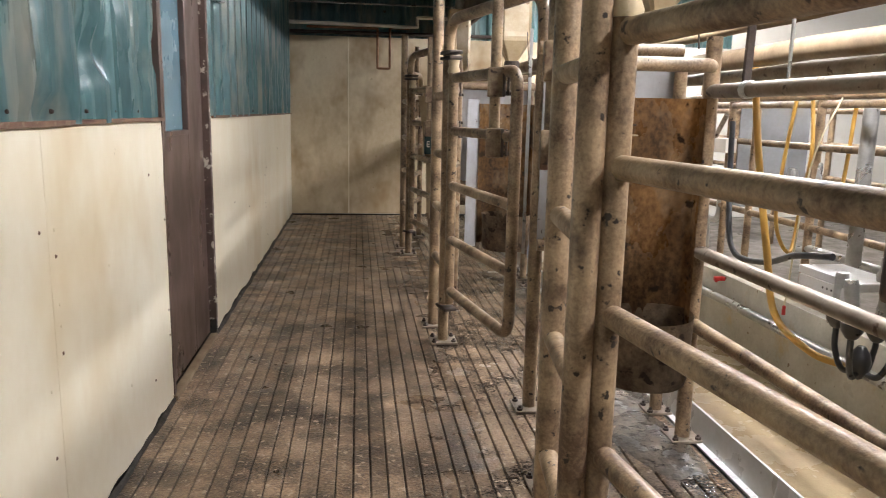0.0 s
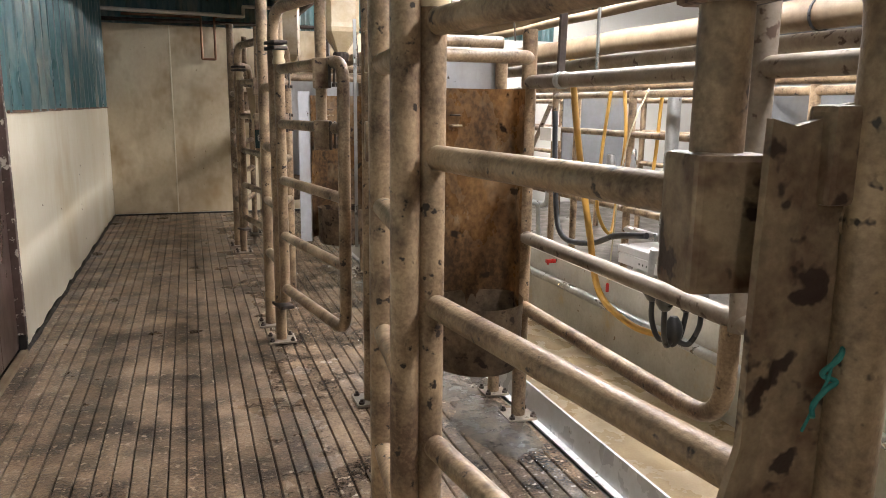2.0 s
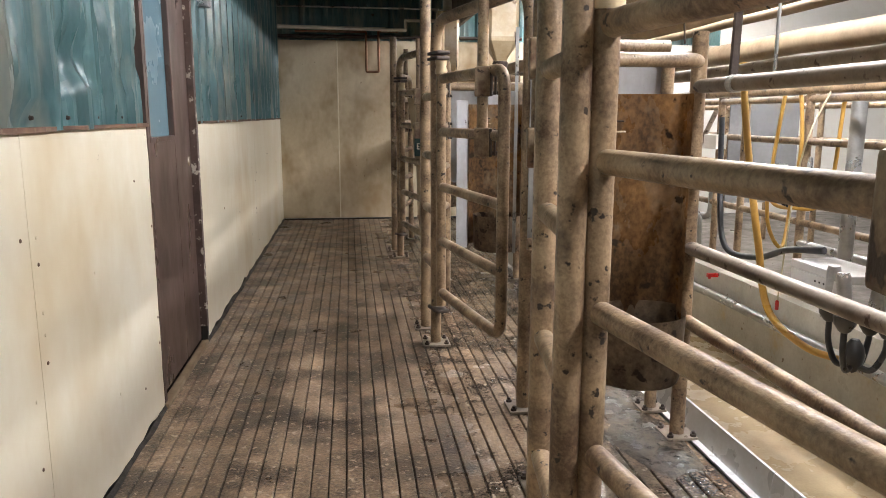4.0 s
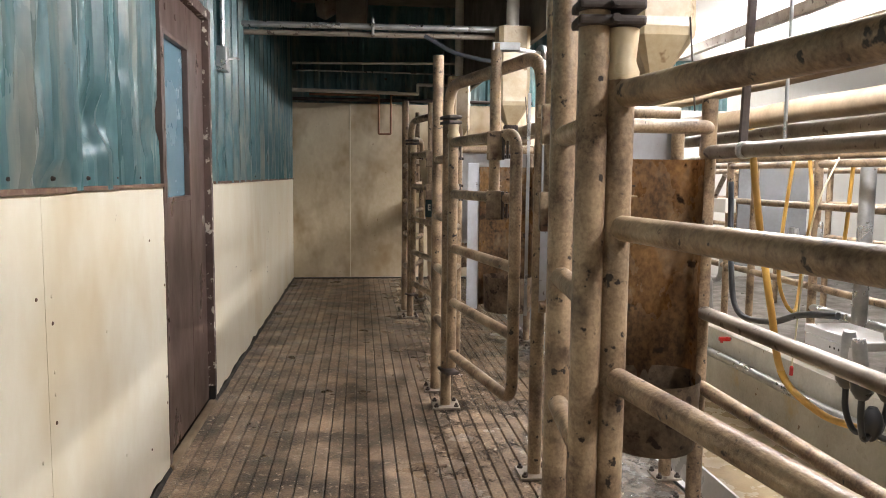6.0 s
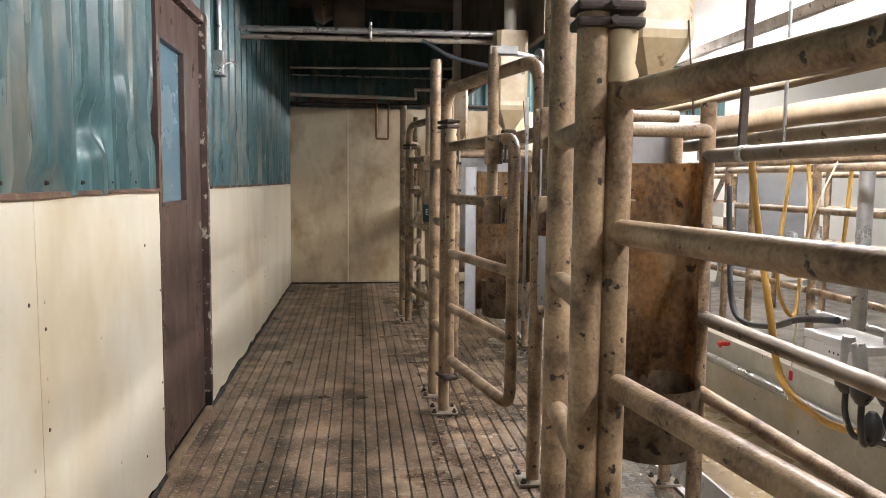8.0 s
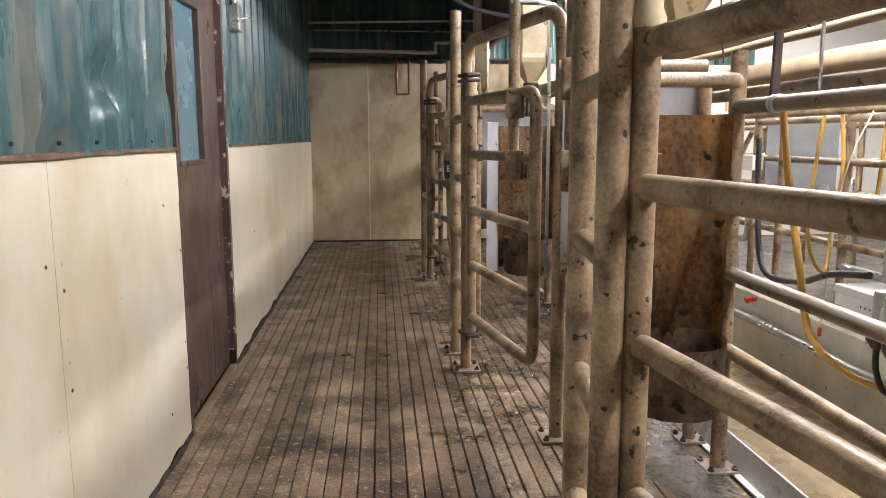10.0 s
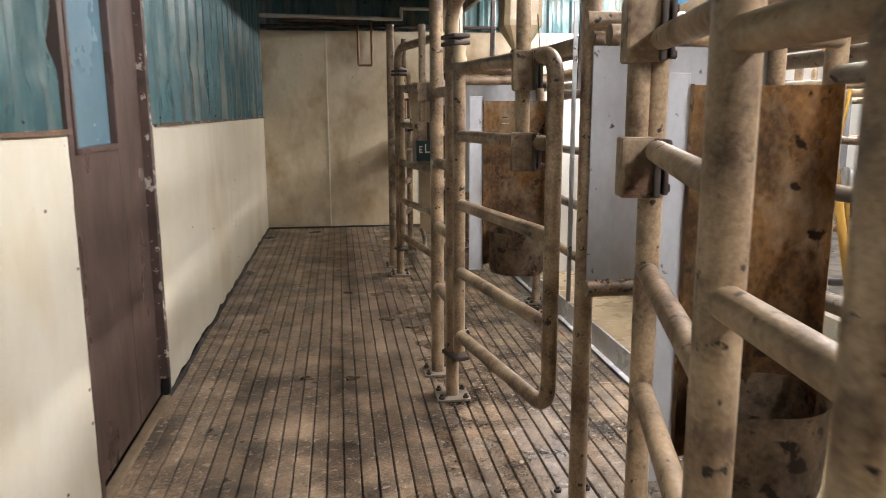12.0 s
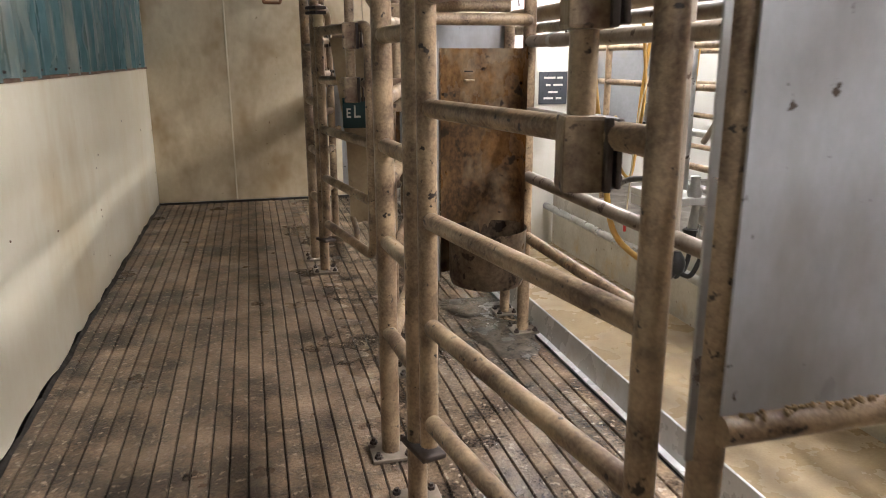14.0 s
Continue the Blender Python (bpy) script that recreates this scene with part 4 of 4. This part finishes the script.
def unit(y, z, x=2.6, seed=0):
    cluster(x - 0.02, y - 0.06, z + 0.11, 1.4, seed)
    rng = random.Random(seed)
    h = thing("milk_hose", (x, y, z), "amber milk hose looping from the pipe to the claw", "hose", "milk hoses")
    part("tube", hose([(-0.3, 0.7, 1.55 - z), (-0.28, 0.62, 1.1 - z), (-0.24, 0.5, 0.55 - z), (-0.2, 0.42, 0.2 - z), (-0.12, 0.2, 0.0), (-0.02, 0.04, -0.03)], 0.02), YELLOW, h, smooth=True)
    h2 = thing("pulse_hose", (x + 0.3, y + 1.1, 1.5), "slim amber hose hanging from the pipe", "hose", "pulse hoses")
    part("tube", hose([(0, 0, 0.05), (0.02, -0.05, -0.4), (0.0, -0.02, -0.8), (-0.1, -0.12, -1.05), (-0.25, -0.2, -0.9), (-0.28, -0.2, -0.6)], 0.012), YELLOW, h2, smooth=True)
    h3 = thing("pull_cord", (x + 0.1, y + 0.75, 1.5), "pale pull cord with a red end", "cord", "pull cords")
    part("cord", hose([(0.2, 0.0, -0.05), (0.03, 0.0, -0.5), (-0.03, 0.02, -1.35)], 0.005), CORD, h3)
    part("red_end", moved(lathe([(0.004, 0.03), (0.011, 0.02), (0.011, -0.03), (0.0, -0.035)], 10), Matrix.Translation((-0.03, 0.02, -1.37))), RED, h3, "red plastic end")
    h4 = thing("grey_hose", (x, y + 0.5, 0.5), "thick grey rubber hose sagging to the control box", "hose", "grey hoses")
    part("tube", hose([(0.12, 1.2, 0.75), (0.12, 1.15, 0.2), (0.05, 0.9, -0.12), (0.05, 0.5, -0.12), (0.0, 0.1, 0.0), (0.02, -0.2, 0.05)], 0.02), HOSE_GREY, h4, smooth=True)
    b = thing("control_box", (x + 0.02, y + 0.15, z + 0.36), "white metal control box cover over the milking claw", "control box", "control boxes")
    part("cover", boxed((-0.13, -0.24, 0.03), (0.13, 0.24, 0.075), 0.008), STEEL, b)
    part("front", boxed((-0.135, -0.22, -0.03), (-0.12, 0.22, 0.03), 0.003), STEEL, b)
    for i in range(4):
        part("hole", moved(lathe([(0.0, 0.002), (0.007, 0.0)], 8), pose(-0.137, -0.1 + i * 0.035, 0, 0, -90, 0)), RUBBER, b)
    part("bracket", pipe([(0.1, 0, 0.03), (0.5, 0, 0.0), (0.52, 0.0, -0.3)], 0.02, 0.05), GALV, b)
    m = part("valve", moved(lathe([(0.0, 0.0), (0.04, 0.0), (0.045, 0.03), (0.03, 0.06), (0.03, 0.12), (0.0, 0.13)], 14), Matrix.Translation((0.05, -0.2, 0.075))), GALV, b, smooth=True)
    part("fitting", moved(lathe([(0.0, -0.14), (0.03, -0.13), (0.03, -0.07), (0.05, -0.06), (0.05, -0.03), (0.0, -0.02)], 12), pose(-0.05, 0.08, -0.02, 20, 10, 0)), STEEL, m, smooth=True)


for i, yy in enumerate((0.9, 3.5, 6.1)):
    unit(yy, 0.06, 2.6, i)
for i, yy in enumerate((5.2, 7.6)):
    cluster(3.3, yy, 0.72, 1.0, i + 5)
    h = thing("milk_hose", (3.3, yy, 0.7), "amber milk hose looping at the far stall", "hose", "milk hoses")
    part("tube", hose([(-0.05, 0.1, 0.75), (-0.08, 0.15, 0.2), (-0.1, 0.1, -0.05), (0.0, 0.0, -0.1), (0.1, -0.25, 0.0), (0.1, -0.35, 0.7)], 0.014), YELLOW, h, smooth=True)
gp = long_pipe("galvanised_rail", XF - 0.08, -0.2, 0.035, GALV, "galvanised pipe along the pit wall")
for i, yy in enumerate((2.88, 3.9)):
    rc = thing("red_clip", (1.27 if i == 0 else 3.12, yy if i == 0 else 5.9, 0.29 if i == 0 else -0.05), "red plastic valve handle", "valve", "red valves")
    part("handle", boxed((-0.07, -0.02, -0.016), (0.02, 0.02, 0.018), 0.007), RED, rc)
    part("stem", pipe([(0.0, 0, 0), (0.0, -0.03, 0.06)] if i == 0 else [(0.02, 0, 0), (0.05, 0, 0.01)], 0.012), RUBBER, rc)
    part("tab", boxed((-0.06, -0.01, -0.03), (-0.04, 0.01, -0.005), 0.004), RED, rc)


sb = thing("chalk_board", (3.1, YB - 0.008, 1.0), "small dark slate with chalk marks on the end wall", "board")
part("slate", boxed((-0.15, -0.016, -0.16), (0.15, 0.0, 0.16), 0.004), HOSE_GREY, sb)
for i, (cx0, cx1, cz) in enumerate(((-0.1, 0.02, 0.1), (0.04, 0.1, 0.1), (-0.08, -0.03, 0.03), (0.0, 0.1, 0.03), (-0.05, 0.05, -0.04), (-0.1, 0.0, -0.1), (0.03, 0.09, -0.1))):
    part("chalk_mark", boxed((cx0, -0.019, cz - 0.01), (cx1, -0.0165, cz + 0.01), 0), WHITE, sb)

# ---- far stalls ----
def far_stall(y):
    f = thing("far_stall_frame", (3.3, y, 0), "tan pipe stall frame across the pit", "stall frame", "far stall frames")
    for dy in (0.0, 0.42, 1.75):
        part("post", pipe([(0.05, dy, 0.0), (0.05, dy, 1.6)], 0.03), TAN, f, smooth=True)
    for z in (1.38, 1.08, 0.5):
        part("rail", pipe([(0.05, -0.8, z), (0.05, 1.75, z)], 0.026), TAN, f, smooth=True)
    part("rail_loop", pipe([(0.05, 1.75, 0.75), (0.05, 0.5, 0.75), (0.05, 0.5, 0.35), (0.05, 1.75, 0.35)], 0.028, 0.12), GALV, f, smooth=True)
    part("brace", pipe([(0.0, 0.42, 1.3), (0.0, 0.95, 0.7)], 0.022), GREY_PIPE, f, smooth=True)
    for z in (1.35, 1.05, 0.75, 0.45):
        part("gate_rail", pipe([(1.05, -0.5, z), (1.05, 2.0, z)], 0.025), TAN, f, smooth=True)
    for dy in (-0.4, 0.5, 1.3):
        part("gate_post", pipe([(1.05, dy, 0.0), (1.05, dy, 1.75)], 0.028), TAN, f, smooth=True)
    w = part("white_sheet", boxed((0.1, 0.36, 0.5), (0.75, 0.372, 1.5), 0.002), GREYWALL, f, "pale grey plastic sheet")
    part("steel_tube", pipe([(-0.12, 1.0, 0.3), (-0.12, 1.0, 1.35)], 0.045), GALV, f, "bright round steel tube", smooth=True)
    part("meter_box", boxed((-0.1, 0.2, 0.98), (0.0, 0.42, 1.1), 0.006), WHITE, f)
    return f


far = far_stall(3.4)
for k in (-1, 1, 2):
    copy_thing(far, Matrix.Translation((3.3, 3.4 + PERIOD * k, 0)))

# ---- floor strips ----
W = 0.0605
count = int((XE - XL) / W)


def strip_mesh(length, seed):
    """One raised strip between two grooves, with worn edges."""
    me_bm = bmesh.new()
    n = 60
    rows = []
    h = W / 2
    for i in range(n + 1):
        y = length * i / n
        e = 0.0014 + 0.0009 * noise.noise(Vector((seed, y * 4, 0)))
        z = 0.0012 * noise.noise(Vector((seed * 3, y * 1.4, 2)))
        rows.append([me_bm.verts.new(p) for p in ((-h + e, y, -0.013), (-h + e + 0.001, y, z - 0.004), (-h + e + 0.004, y, z), (h - e - 0.004, y, z), (h - e - 0.001, y, z - 0.004), (h - e, y, -0.013))])
    for a, b in zip(rows, rows[1:]):
        for k in range(5):
            me_bm.faces.new((a[k], a[k + 1], b[k + 1], b[k]))
    me_bm.normal_update()
    me = bpy.data.meshes.new("floor_strip")
    me_bm.to_mesh(me)
    me_bm.free()
    me.materials.append(FLOOR)
    return me


kinds = [strip_mesh((YB - Y0) / 4, i * 1.7) for i in range(4)]
for i in range(count):
    for j in range(4):
        ob = new("floor_strip", kinds[(i * 3 + j) % 4])
        ob.parent = floor
        ob.location = (XL + W * (i + 0.5), Y0 + (YB - Y0) / 4 * j, 0.0)
